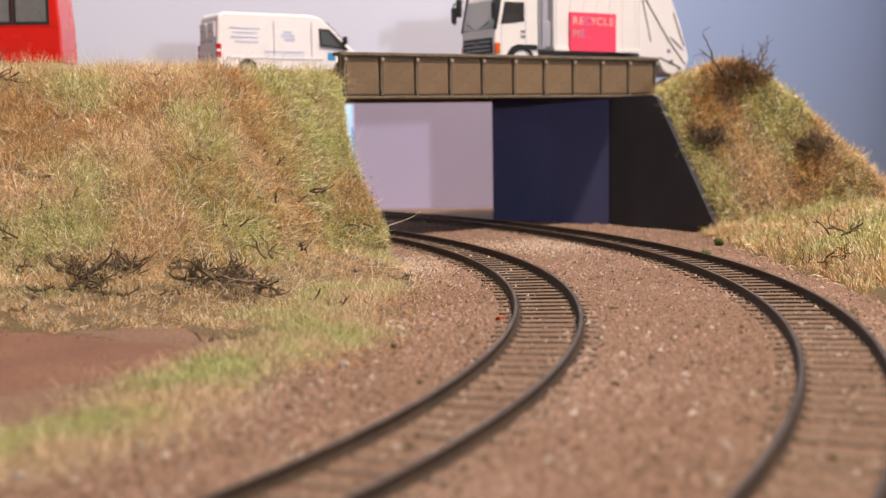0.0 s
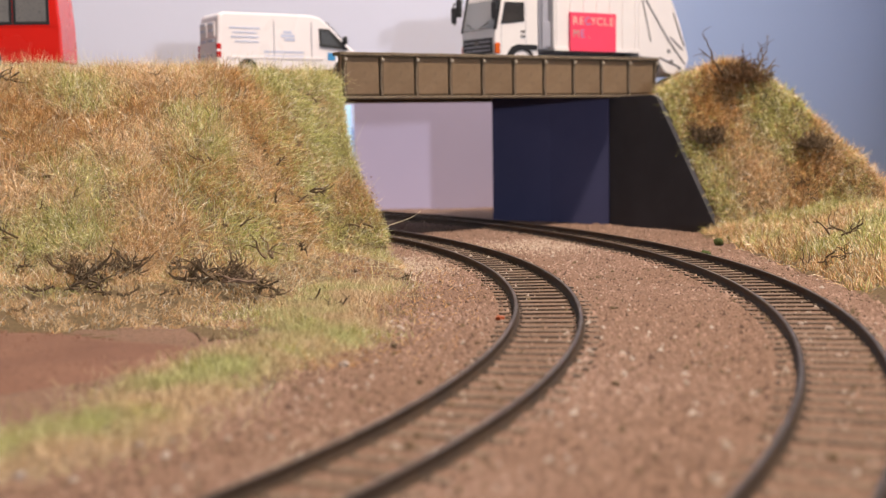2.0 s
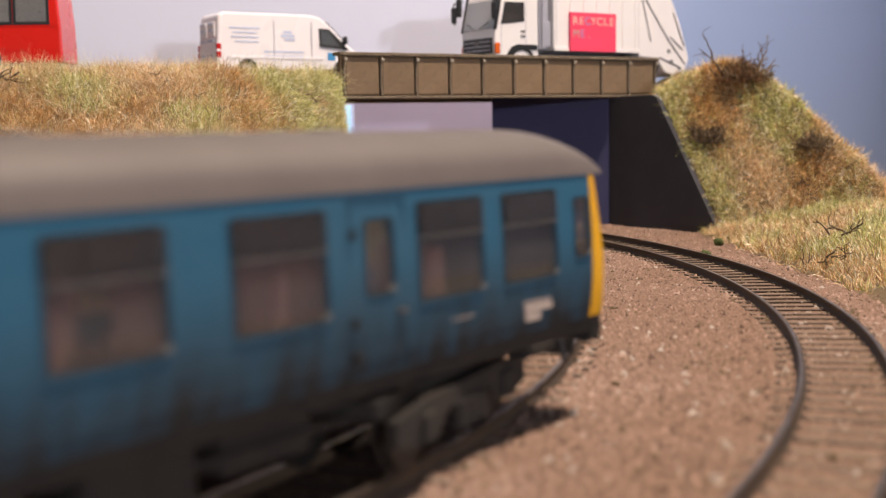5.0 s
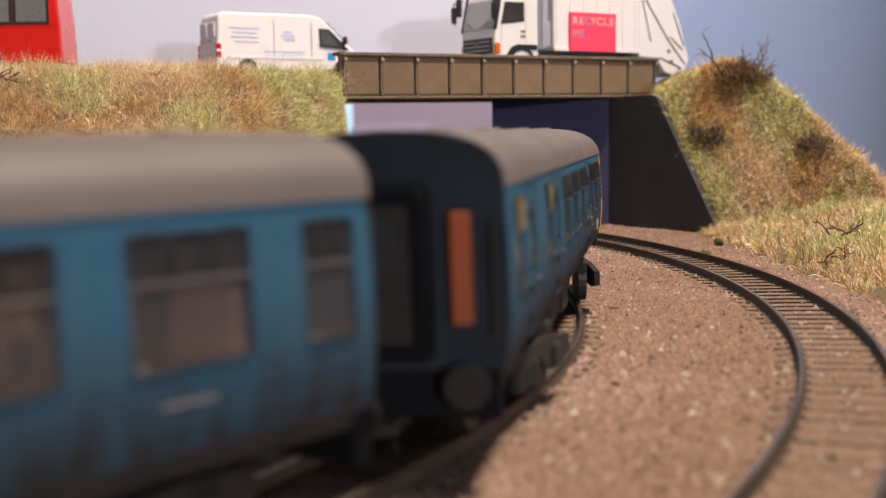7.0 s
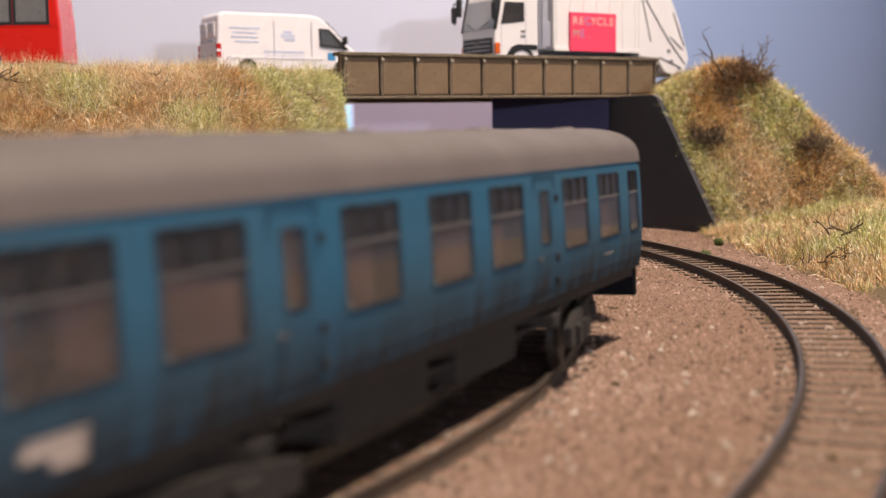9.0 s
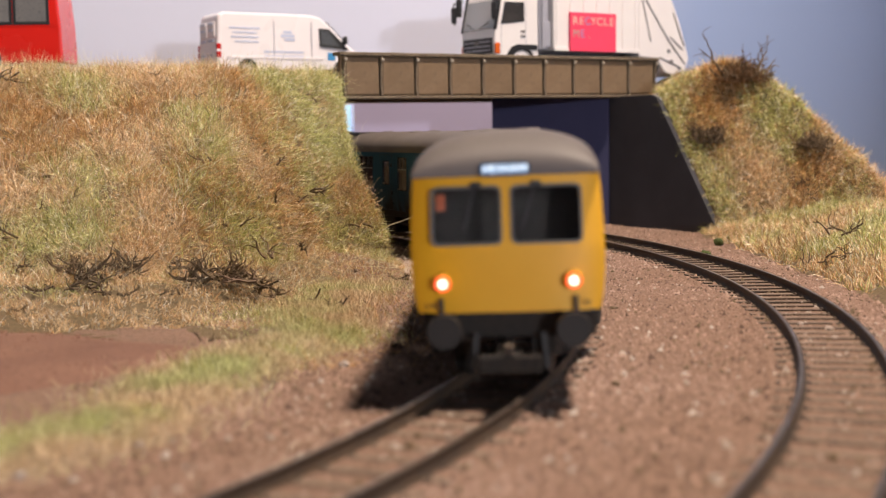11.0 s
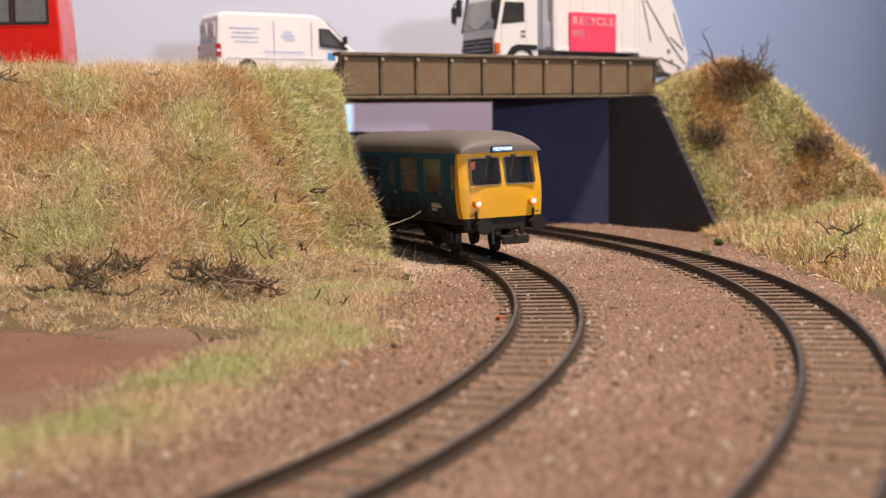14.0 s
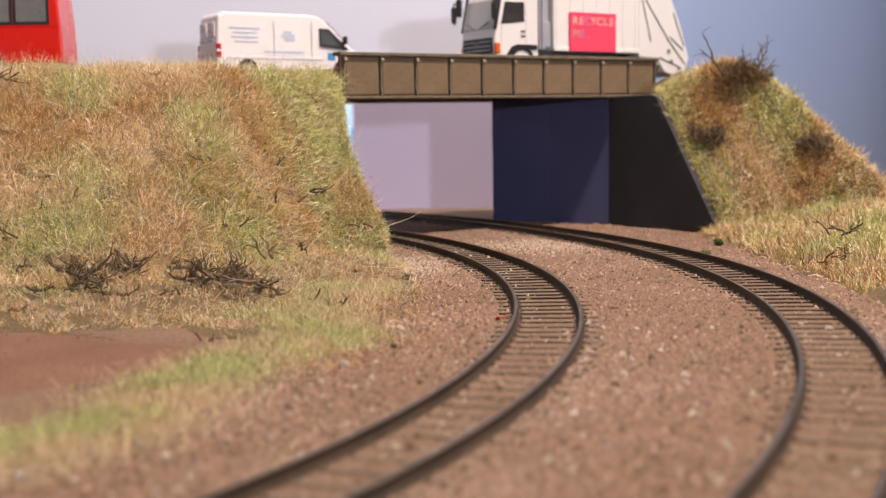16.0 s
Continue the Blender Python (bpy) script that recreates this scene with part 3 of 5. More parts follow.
def bridge():
    ang = math.degrees(math.atan2(GD.y, GD.x))
    e = thing("girder_bridge", mm(GA.x, GA.y, 63.2, 0, math.degrees(-math.atan2(1.9, GL)), ang), "weathered tan plate girder bridge carrying the road over the tracks", "bridge")
    g = part("girder", box(0, GL, 0.8, 2.4, 0.8, 19.6), GIRDER, e)
    part("top_flange", box(-1.6, GL + 1.2, -2.0, 4.6, 19.0, 20.6, 0.3), GIRDER_EDGE, g, "grimy top flange")
    part("bottom_flange", box(-0.6, GL + 0.6, -1.6, 4.6, -0.4, 0.9, 0.3), GIRDER_EDGE, g, "dark bottom flange")
    n = 10
    stiff = None
    web = None
    for i in range(n):
        x0, x1 = 1.2 + (GL - 2.4) * i / n, 1.2 + (GL - 2.4) * (i + 1) / n
        w = (GL - 2.4) / n
        if web is None:
            web = part("web_panel", box(0.9, w - 0.9, -0.55, 0.9, 1.2, 18.6, 0.9, seg=3), GIRDER, g, at=mm(x0, 0, 0))
        else:
            again(web, mm(x0, 0, 0))
    for i in range(n + 1):
        x = 1.2 + (GL - 2.4) * i / n
        if stiff is None:
            stiff = part("stiffener", prism([(-1.7, 0.9), (-1.2, 0.9), (1.6, 0.9), (1.6, 19.0), (-1.7, 19.0), (-0.7, 6)], -0.45, 0.45, 0.08, axis="x"), GIRDER_EDGE, g, at=mm(x, 0, 0))
            bolt = part("bolt", rod((0, -1.3, 17.4), (0, -2.3, 17.4), 0.85, 0.7, 10), RIVET, g, "pale bolt head", at=mm(x + 0.3, 0, 0))
        else:
            again(stiff, mm(x, 0, 0))
            again(bolt, mm(x + 0.3, 0, 0))
    part("deck", box(2, GL + 1, 4.8, 110, 3, 13.6, 0.4), ROAD, e, "dark road deck")
    far = part("girder", box(40, GL, 110.4, 112.4, 0.0, 17.6), GIRDER, e)
    return e


bridge()


# ---- the two-car train ----
PROFILE = [(15.0, 16.3), (17.5, 16.9), (21.0, 17.3), (23.8, 17.45), (31.0, 17.35), (37.6, 17.0), (38.9, 16.9), (40.0, 16.7)]
HALF = 115.0


def half_width(z):
    return float(np.interp(z, [p[0] for p in PROFILE], [p[1] for p in PROFILE]))


def coach_side(holes, sign, x0, x1):
    """One side of a coach with its openings cut through, as a shell 0.7 mm thick."""
    xs = sorted({x0, x1, *[v for h in holes for v in h[:2]]})
    zs = sorted({p[0] for p in PROFILE} | {v for h in holes for v in h[2:4]})
    bm = bmesh.new()
    grid = {(i, k): bm.verts.new((x, sign * half_width(z), z)) for i, x in enumerate(xs) for k, z in enumerate(zs)}
    for i in range(len(xs) - 1):
        for k in range(len(zs) - 1):
            cx, cz = (xs[i] + xs[i + 1]) / 2, (zs[k] + zs[k + 1]) / 2
            if not any(h[0] < cx < h[1] and h[2] < cz < h[3] for h in holes):
                q = [grid[i, k], grid[i + 1, k], grid[i + 1, k + 1], grid[i, k + 1]]
                bm.faces.new(q if sign < 0 else q[::-1])
    bmesh.ops.delete(bm, geom=[v for v in bm.verts if not v.link_faces], context="VERTS")
    bmesh.ops.solidify(bm, geom=bm.faces[:], thickness=0.7)
    return bm


def roof_mesh(x0, x1, dome):
    """An arched roof, drawn down over the cab at x1."""
    xs = list(np.linspace(x0, x1 - 16, 12)) + [x1 - 16 + 16 * math.sin(a) for a in np.linspace(0.12, math.pi / 2, 9)] if dome else list(np.linspace(x0, x1, 14))
    bm = bmesh.new()
    rows = []
    for x in xs:
        drop = 1.0
        if dome and x > x1 - 16:
            drop = 0.20 + 0.80 * math.sqrt(max(0.0, 1 - ((x - x1 + 16) / 16) ** 2.0))
        row = []
        for k in range(17):
            a = math.pi * k / 16
            row.append(bm.verts.new((x, 17.1 * math.copysign(abs(math.cos(a)) ** 0.8, math.cos(a)), 39.7 + 8.3 * drop * math.sin(a) ** 0.75)))
        rows.append(row)
    for a, b in zip(rows, rows[1:]):
        for k in range(16):
            bm.faces.new((a[k], a[k + 1], b[k + 1], b[k]))
        bm.faces.new((a[0], b[0], b[16], a[16]))
    bm.faces.new(rows[0])
    bm.faces.new(list(reversed(rows[-1])))
    return bm


def cab_x(y, z):
    return HALF - 2.6 * max(0.0, (z - 26.5) / 13.5) - 2.6 * (abs(y) / 17.4) ** 5


def cab_front():
    """The cab's end with two openings, wrapped a little round the corners."""
    ys = sorted({-17.2, -16.6, -15.6, -13.3, -7, -1.1, 0, 1.1, 7, 13.3, 15.6, 16.6, 17.2})
    zs = [15.2, 18, 22, 26.0, 27.6, 31, 34, 37.6, 39.0, 40.0]
    bm = bmesh.new()
    grid = {}
    for i, y in enumerate(ys):
        for k, z in enumerate(zs):
            yy = y / 17.2 * (half_width(z) + 0.12)
            bulge = 0.5 * (1 - (yy / 17.4) ** 2) if z >= 40 else 0
            grid[i, k] = bm.verts.new((cab_x(yy, z), yy, z + bulge))
    for i in range(len(ys) - 1):
        for k in range(len(zs) - 1):
            cy, cz = abs(ys[i] + ys[i + 1]) / 2, (zs[k] + zs[k + 1]) / 2
            if not (1.1 < cy < 13.3 and 27.6 < cz < 37.6):
                bm.faces.new((grid[i, k], grid[i + 1, k], grid[i + 1, k + 1], grid[i, k + 1]))
    for s in (0, len(ys) - 1):
        col = [bm.verts.new((HALF - 6.4, grid[s, k].co.y, grid[s, k].co.z)) for k in range(len(zs))]
        for k in range(len(zs) - 1):
            bm.faces.new((grid[s, k], col[k], col[k + 1], grid[s, k + 1]))
    bmesh.ops.recalc_face_normals(bm, faces=bm.faces)
    bmesh.ops.solidify(bm, geom=bm.faces[:], thickness=0.5)
    return bm


def bogie(pivot, parent, aside, turn):
    """A bogie, swung and slid to lie along the curve."""
    x = 0.0
    b = part("bogie", box(x - 26, x + 26, -9, 9, 8.6, 11.5, 0.4), DARK, parent, at=mm(pivot, aside, 0, 0, 0, turn))
    for s in (-1, 1):
        outline = [(x - 27, 5.2), (x - 21, 4.2), (x - 12, 4.4), (x - 9, 7.2), (x + 9, 7.2), (x + 12, 4.4), (x + 21, 4.2), (x + 27, 5.2), (x + 27, 9.0), (x + 14, 10.2), (x - 14, 10.2), (x - 27, 9.0)]
        part("side_frame", prism(outline, s * 11.4 - 0.8, s * 11.4 + 0.8, 0.15), DARK, b)
        for ax in (-17, 17):
            part("axle_box", box(x + ax - 2.4, x + ax + 2.4, s * 12.2 - 1.0, s * 12.2 + 1.2, 4.2, 8.6, 0.4), DARK, b)
            part("wheel", merge(rod((x + ax, s * 7.4, 6.3), (x + ax, s * 9.2, 6.3), 6.3, n=24), rod((x + ax, s * 6.9, 6.3), (x + ax, s * 7.5, 6.3), 6.9, n=24)), BUFFER, b, "grimy steel wheel")
        for k in (-4, 0, 4):
            part("spring", rod((x + k, s * 12.0, 3.6), (x + k, s * 12.0, 7.4), 1.5, n=10), DARK, b)
    return b


def side_window(x0, x1, z0, z1, sign, e, vent=True):
    """A pane set into the side, with its pale frame and the sliding vent's bars."""
    y = sign * (half_width((z0 + z1) / 2) - 0.35)
    lean = math.degrees(math.atan2(half_width(z0) - half_width(z1), z1 - z0)) * sign
    at = mm((x0 + x1) / 2, y, (z0 + z1) / 2, lean, 0, 0)
    w, h = x1 - x0, z1 - z0
    o = part("window", box(-w / 2, w / 2, -0.1, 0.1, -h / 2, h / 2), COACH_GLASS, e, at=at)
    o.visible_shadow = False
    n = sign * 0.42
    part("window_frame", ring(rounded(w + 0.2, h + 0.2, 0.9), rounded(w - 0.3, h - 0.3, 0.8), n - 0.18, n + 0.02), COACH_BLUE, o)
    part("lower_corner", box(w / 2 - 1.5, w / 2 - 0.1, n - 0.30, n - 0.02, -h / 2 + 0.1, -h / 2 + 0.9, 0.1), CREAM, o)
    if vent:
        part("vent_bar", box(-w / 2, w / 2, n - 0.28, n - 0.05, h / 2 - 5.2, h / 2 - 4.8), TRIM_GREY, o)
        part("vent_pane", box(-w / 2 + 0.3, w / 2 - 0.3, n - 0.5, n - 0.3, h / 2 - 4.8, h / 2 - 0.3), COACH_GLASS, o)
        for k in (-0.17, 0.17):
            part("vent_bar", box(w * k - 0.25, w * k + 0.25, n - 0.28, n - 0.05, h / 2 - 5.0, h / 2), BLACK, o)
    return o


def door(x0, x1, sign, e):
    """A passenger door: its drop light, shut lines, hinges and handle."""
    y = sign * (half_width(28) - 0.1)
    d = part("door", ring([(x0 - 3.0, 15.4), (x1 + 3.0, 15.4), (x1 + 3.0, 38.8), (x0 - 3.0, 38.8)], [(x0 - 2.8, 15.6), (x1 + 2.8, 15.6), (x1 + 2.8, 38.6), (x0 - 2.8, 38.6)],
                      y - 0.25 * sign, y - 0.1 * sign), SHUT_LINE, e, "dark shut line of a passenger door")
    part("door_handle", box(x1 + 0.6, x1 + 2.2, min(y, y + 0.7 * sign), max(y, y + 0.7 * sign), 23.0, 23.6, 0.1), STEEL, d, "small steel handle")
    for z in (17.5, 22.0, 33.5):
        part("hinge", box(x0 - 3.4, x0 - 2.6, min(y + 0.1 * sign, y + 0.7 * sign), max(y + 0.1 * sign, y + 0.7 * sign), z, z + 1.5, 0.1), DARK, d)
    return d


def seat_pair(x, parent):
    for s in (-1, 1):
        part("seat", prism([(x - 4, 17.2), (x + 4, 17.2), (x + 4, 22), (x + 0.9, 22.4), (x + 0.6, 31.0), (x - 0.6, 31.0), (x - 0.9, 22.4), (x - 4, 22)], s * 9.3 - 5.6, s * 9.3 + 5.6, 0.4), SEAT, parent, "dull red bench seat")


def coach(label, wins, doors, emblem, number, lead, tail, tail_label, reach):
    """A railcar, its cab towards +x. wins and doors are stretches measured from the cab's end."""
    e = thing("railcar", Matrix(), label, "railcar", "cars of the train")
    X = lambda d: HALF - d
    wz, dz = (23.9, 37.7), (26.0, 36.0)
    holes = [(X(b), X(a), *wz) for a, b in wins] + [(X(b), X(a), *dz) for a, b in doors]
    for s in (-1, 1):
        part("side", coach_side(holes, s, -HALF, HALF - 6.2), COACH_BLUE, e, "faded rail blue side with road grime")
        for a, b in wins:
            side_window(X(b), X(a), *wz, s, e)
        for a, b in doors:
            side_window(X(b), X(a), *dz, s, e, vent=False)
            if a > 14:
                door(X(b), X(a), s, e)
        y = s * (half_width(19.5) + 0.04)
        face = lambda x, z: mm(x, y, z, 90, 0, 0 if s < 0 else 180)
        if emblem:
            # the operator's mark as plain bars
            for z, w, o in ((22.0, 4.6, 1.4), (20.6, 8.6, 0.0), (19.2, 8.6, 0.6), (17.8, 4.6, -1.2)):
                part("emblem_bar", box(X(25.5) + o - w / 2, X(25.5) + o + w / 2, y - 0.06, y + 0.06, z - 0.55, z + 0.55), WHITE_MARK, e, "worn white emblem bar")
        for d, w in number:
            part("number_bar", box(X(d) - w / 2, X(d) + w / 2, y - 0.06, y + 0.06, 20.2, 22.0), WHITE_MARK, e, "pale number panel")
        part("sole_bar", box(-HALF + 1, HALF - 3, s * 14.6 - 0.7, s * 14.6 + 0.7, 12.4, 15.1, 0.2), DARK, e)
    part("floor", box(-HALF + 1, HALF - 4, -16, 16, 14.2, 16.9), DARK, e)
    part("roof", roof_mesh(-HALF - 0.3, HALF - 1.6, True), ROOF, e, "weathered brownish grey arched roof", smooth=True)
    for x in (-98, -46, 6, 58):
        for y in (-4.5, 4.5):
            v = part("roof_vent", rod((x, y, 46.0), (x, y, 47.9), 2.0, 1.8, 12), ROOF, e)
            part("vent_cap", rod((x, y, 47.7), (x, y, 48.2), 2.7, 2.2, 12), ROOF, v)
    # inside
    for k in range(11):
        seat_pair(-HALF + 19 + k * 17.2, e)
    for x in (-56, 46, -104):
        part("partition", box(x - 0.4, x + 0.4, -15.8, 15.8, 16.5, 39.4), INTERIOR, e, "brown wooden partition")
    # cab end
    f = part("cab_front", cab_front(), YELLOW, e, "bright warning yellow cab front", smooth=True)
    part("cab_bulkhead", box(HALF - 13.5, HALF - 12.5, -15.6, 15.6, 16.5, 39.4), DARK, e, "dark cab bulkhead")
    part("control_desk", prism([(HALF - 9, 16.8), (HALF - 3.4, 16.8), (HALF - 3.4, 26.4), (HALF - 7, 27.0), (HALF - 9, 24)], -13, 13, 0.3), DARK, e)
    part("cab_notice", box(HALF - 2.1, HALF - 1.9, -12.6, -11.0, 33.6, 36.6), ORANGE, e, "small notice inside the windscreen")
    for s in (-1, 1):
        at = mm(HALF - 1.5, s * 7.2, 32.6, -10.7, 0, 90)
        w = part("windscreen", prism(rounded(12.0, 9.9, 0.9), -0.15, 0.15), GLASS, e, at=at)
        w.visible_shadow = False
        part("windscreen_frame", ring(rounded(12.9, 10.8, 1.3), rounded(12.0, 9.9, 1.0), -0.75, -0.1), TRIM_GREY, w, "thin grey window surround")
        wp = part("wiper", rod((HALF - 1.6, s * 5.4, 38.2), (HALF - 0.1, s * (5.4 - 2.6 * (1 if s > 0 else -0.9)), 30.2), 0.20, n=6), BLACK, e)
        part("wiper_motor", box(HALF - 3.2, HALF - 1.4, s * 5.4 - 1.0, s * 5.4 + 1.0, 37.5, 38.7, 0.2), BLACK, wp)
        lamp = part("tail_lamp_rim", rod((HALF - 1.0, s * 11.7, 20.8), (HALF + 0.3 + 0.25 * reach, s * 11.7, 20.8), 1.75, 1.55, 18), YELLOW, e)
        part("tail_lamp", rod((HALF + 0.1 + 0.25 * reach, s * 11.7, 20.8), (HALF + 0.6 + 0.25 * reach, s * 11.7, 20.8), 1.45, 1.2, 18), tail, lamp, tail_label)
        if tail is TAIL_LAMP:
            part("lamp_core", rod((HALF + 0.58 + 0.25 * reach, s * 11.7, 20.8), (HALF + 0.75 + 0.25 * reach, s * 11.7, 20.8), 0.75, 0.6, 14), LAMP_CORE, lamp, "glowing core of the lamp")
        part("lamp_bracket", box(HALF - 0.3, HALF + 0.7, s * 12.1 - 0.35, s * 12.1 + 0.35, 14.6, 18.0), BLACK, e)
        bf = part("buffer", rod((HALF - 4, s * 11.4, 12.6), (HALF + reach, s * 11.4, 12.6), 1.6, n=14), DARK, e)
        part("buffer_head", merge(rod((HALF + reach - 0.2, s * 11.4, 12.6), (HALF + reach + 0.7, s * 11.4, 12.6), 3.2, 3.0, 24), rod((HALF + reach - 0.8, s * 11.4, 12.6), (HALF + reach - 0.1, s * 11.4, 12.6), 2.0, 3.1, 24)), BUFFER, bf)
        part("hose", rod((HALF + 1.0, s * 6.0, 11.6), (HALF + 2.4, s * 6.6, 5.4), 0.7, 0.55, 8), BLACK, e)
    part("buffer_beam", box(HALF - 4.5, HALF - 0.8, -15.6, 15.6, 10.6, 15.3, 0.3), DARK, e)
    c = part("coupling", box(HALF - 4, HALF + 8, -2.0, 2.0, 6.4, 8.2, 0.3), DARK, e)
    part("coupling_bar", box(HALF + 7.2, HALF + 8.6, -5.6, 5.6, 5.6, 8.8, 0.4), DARK, c)
    part("coupling_hook", prism([(HALF + 2, 8.2), (HALF + 7.6, 8.2), (HALF + 9.6, 10.6), (HALF + 8.4, 10.9), (HALF + 6.6, 9.4), (HALF + 2, 9.2)], -0.7, 0.7), STEEL, c)
    bl = part("destination_box", prism(rounded(9.0, 2.5, 0.7), -0.8, 1.2, 0.1), BLACK, e, "black destination box", at=mm(HALF - 1.4, 0, 40.9, 0, 0, 90))
    part("destination_blind", prism(rounded(8.5, 2.0, 0.5), -0.95, -0.75), LIT_BLIND, bl, "lit blue destination blind")
    lettering("HEXHAM", 1.95, LIT_TEXT, bl, mm(0, -1.05, 0.05, 90, 0, 0), "lit white lettering")
    for s, txt in ((-1, "LW"), (1, "W")):
        lettering(txt, 1.5, BLACK, f, mm(HALF + 0.16, s * 13.9, 16.6, 90, 0, 90))
    # inner end with its gangway
    arch = [(16.9 * math.copysign(abs(math.cos(a)) ** 0.8, math.cos(a)), 39.7 + 8.1 * math.sin(a) ** 0.75) for a in np.linspace(0.02, math.pi - 0.02, 17)]
    part("inner_end", prism([(16.4, 14.6), (17.2, 22), (17.2, 31)] + arch + [(-17.2, 31), (-17.2, 22), (-16.4, 14.6)], -HALF - 0.7, -HALF + 0.6, axis="x"), END_BLUE, e, "grimy dark blue end wall")
    g = part("gangway", prism(rounded(12.5, 24, 1.6), -HALF - 4.2, -HALF - 0.2, 0.3, axis="x"), COACH_END, e, "black corridor connection", at=mm(0, 0, 28.2))
    part("gangway_door", box(-HALF - 4.6, -HALF - 4.1, -4.2, 4.2, -9.5, 9.5), DARK, g, "dark corridor door")
    part("door_window", box(-HALF - 4.75, -HALF - 4.55, -2.4, 2.4, 1.0, 7.5), BLACK, g)
    for k in range(3):
        part("bellows_fold", ring(rounded(13.6 - 0.5 * k, 25.0 - 0.6 * k, 1.8), rounded(9.4, 20.4, 1.4), 0.0, 0.7), COACH_END, g, at=mm(-HALF - 1.2 - 1.5 * k, 0, 0, 0, 0, 90))
    for y in (-15.3, 15.3):
        part("end_handrail", rod((-HALF - 1.6, y, 19.0), (-HALF - 1.6, y, 35.0), 0.3, n=6), DARK, e)
    part("end_pipe", rod((-HALF - 1.3, 9.6, 15.5), (-HALF - 1.3, 9.6, 42.0), 0.55, n=8), DARK, e)
    part("inner_headstock", box(-HALF - 0.6, -HALF + 2.0, -15.6, 15.6, 7.6, 15.0, 0.2), COACH_END, e, "black end beam")
    part("end_panel", box(-HALF - 2.2, -HALF - 0.1, -12.2, -9.4, 21.0, 36.5, 0.2), ORANGE, e, "orange upright panel on the end")
    for s in (-1, 1):
        part("end_step", box(-HALF - 1.0, -HALF, s * 14.2 - 1.4, s * 14.2 + 1.4, 18.5, 19.3), DARK, e)
        bf = part("buffer", rod((-HALF, s * 11.4, 12.6), (-HALF - 3.0, s * 11.4, 12.6), 1.5, n=12), DARK, e)
        part("buffer_head", rod((-HALF - 3.0, s * 11.4, 12.6), (-HALF - 3.7, s * 11.4, 12.6), 3.2, n=20), BUFFER, bf)
    part("coupling_arm", box(-HALF - 6.2, -HALF + 4, -1.6, 1.6, 6.2, 8.0, 0.3), DARK, e)
    # below the floor
    for x0, x1, y, w, z0 in ((-48, -30, -9, 9, 4.6), (-24, -2, -8.5, 10, 5.6), (6, 22, -9, 9, 4.2), (28, 44, -8, 8, 6.4), (-40, -12, 8.5, 9, 5.0), (0, 30, 8.5, 9, 4.6)):
        part("equipment_box", box(x0, x1, y - w / 2, y + w / 2, z0, 14.3, 0.5), DARK, e)
    for y in (-12.6, 12.6):
        part("truss", rod((-58, y, 9.2), (58, y, 9.2), 0.5, n=6), DARK, e)
    for pivot in (-76, 76):
        bogie(pivot, e, 2.2 * lead, -lead * math.copysign(12.3, pivot))
    return e


HALF = 120.0
CAR_A = coach("blue railcar with yellow cab leading the train", [(19.0, 35.5), (41.5, 58), (78, 95), (105, 121.5), (131, 147.5), (175, 184.5), (223, 232.5)], [(7.4, 12.6), (64, 70), (158.7, 166), (206, 213.5)], True, [(47, 6)], -1, RED_LENS, "unlit red lamp", 1.4)
HALF = 116.5
CAR_B = coach("blue railcar with yellow cab trailing the train", [(18.5, 35), (41.6, 58.4), (81.7, 98.9), (109.6, 126), (134.5, 150.8), (173.9, 190), (198, 214), (222, 230)], [(7.6, 11.6), (66.3, 72), (159.8, 165.4)], True, [(205, 7)], 1, TAIL_LAMP, "lit red tail lamp", 5.2)


# ---- road vehicles ----
def road_wheel(x, y, r, w, parent, rim=TRUCK_GREY):
    t = part("tyre", rod((x, y - w / 2, r), (x, y + w / 2, r), r, n=22), TYRE, parent)
    part("rim", merge(rod((x, y - w / 2 - 0.15, r), (x, y + w / 2 + 0.15, r), r * 0.62, n=18), rod((x, y - w / 2 - 0.5, r), (x, y + w / 2 + 0.5, r), r * 0.25, n=10)), rim, t)
    return t


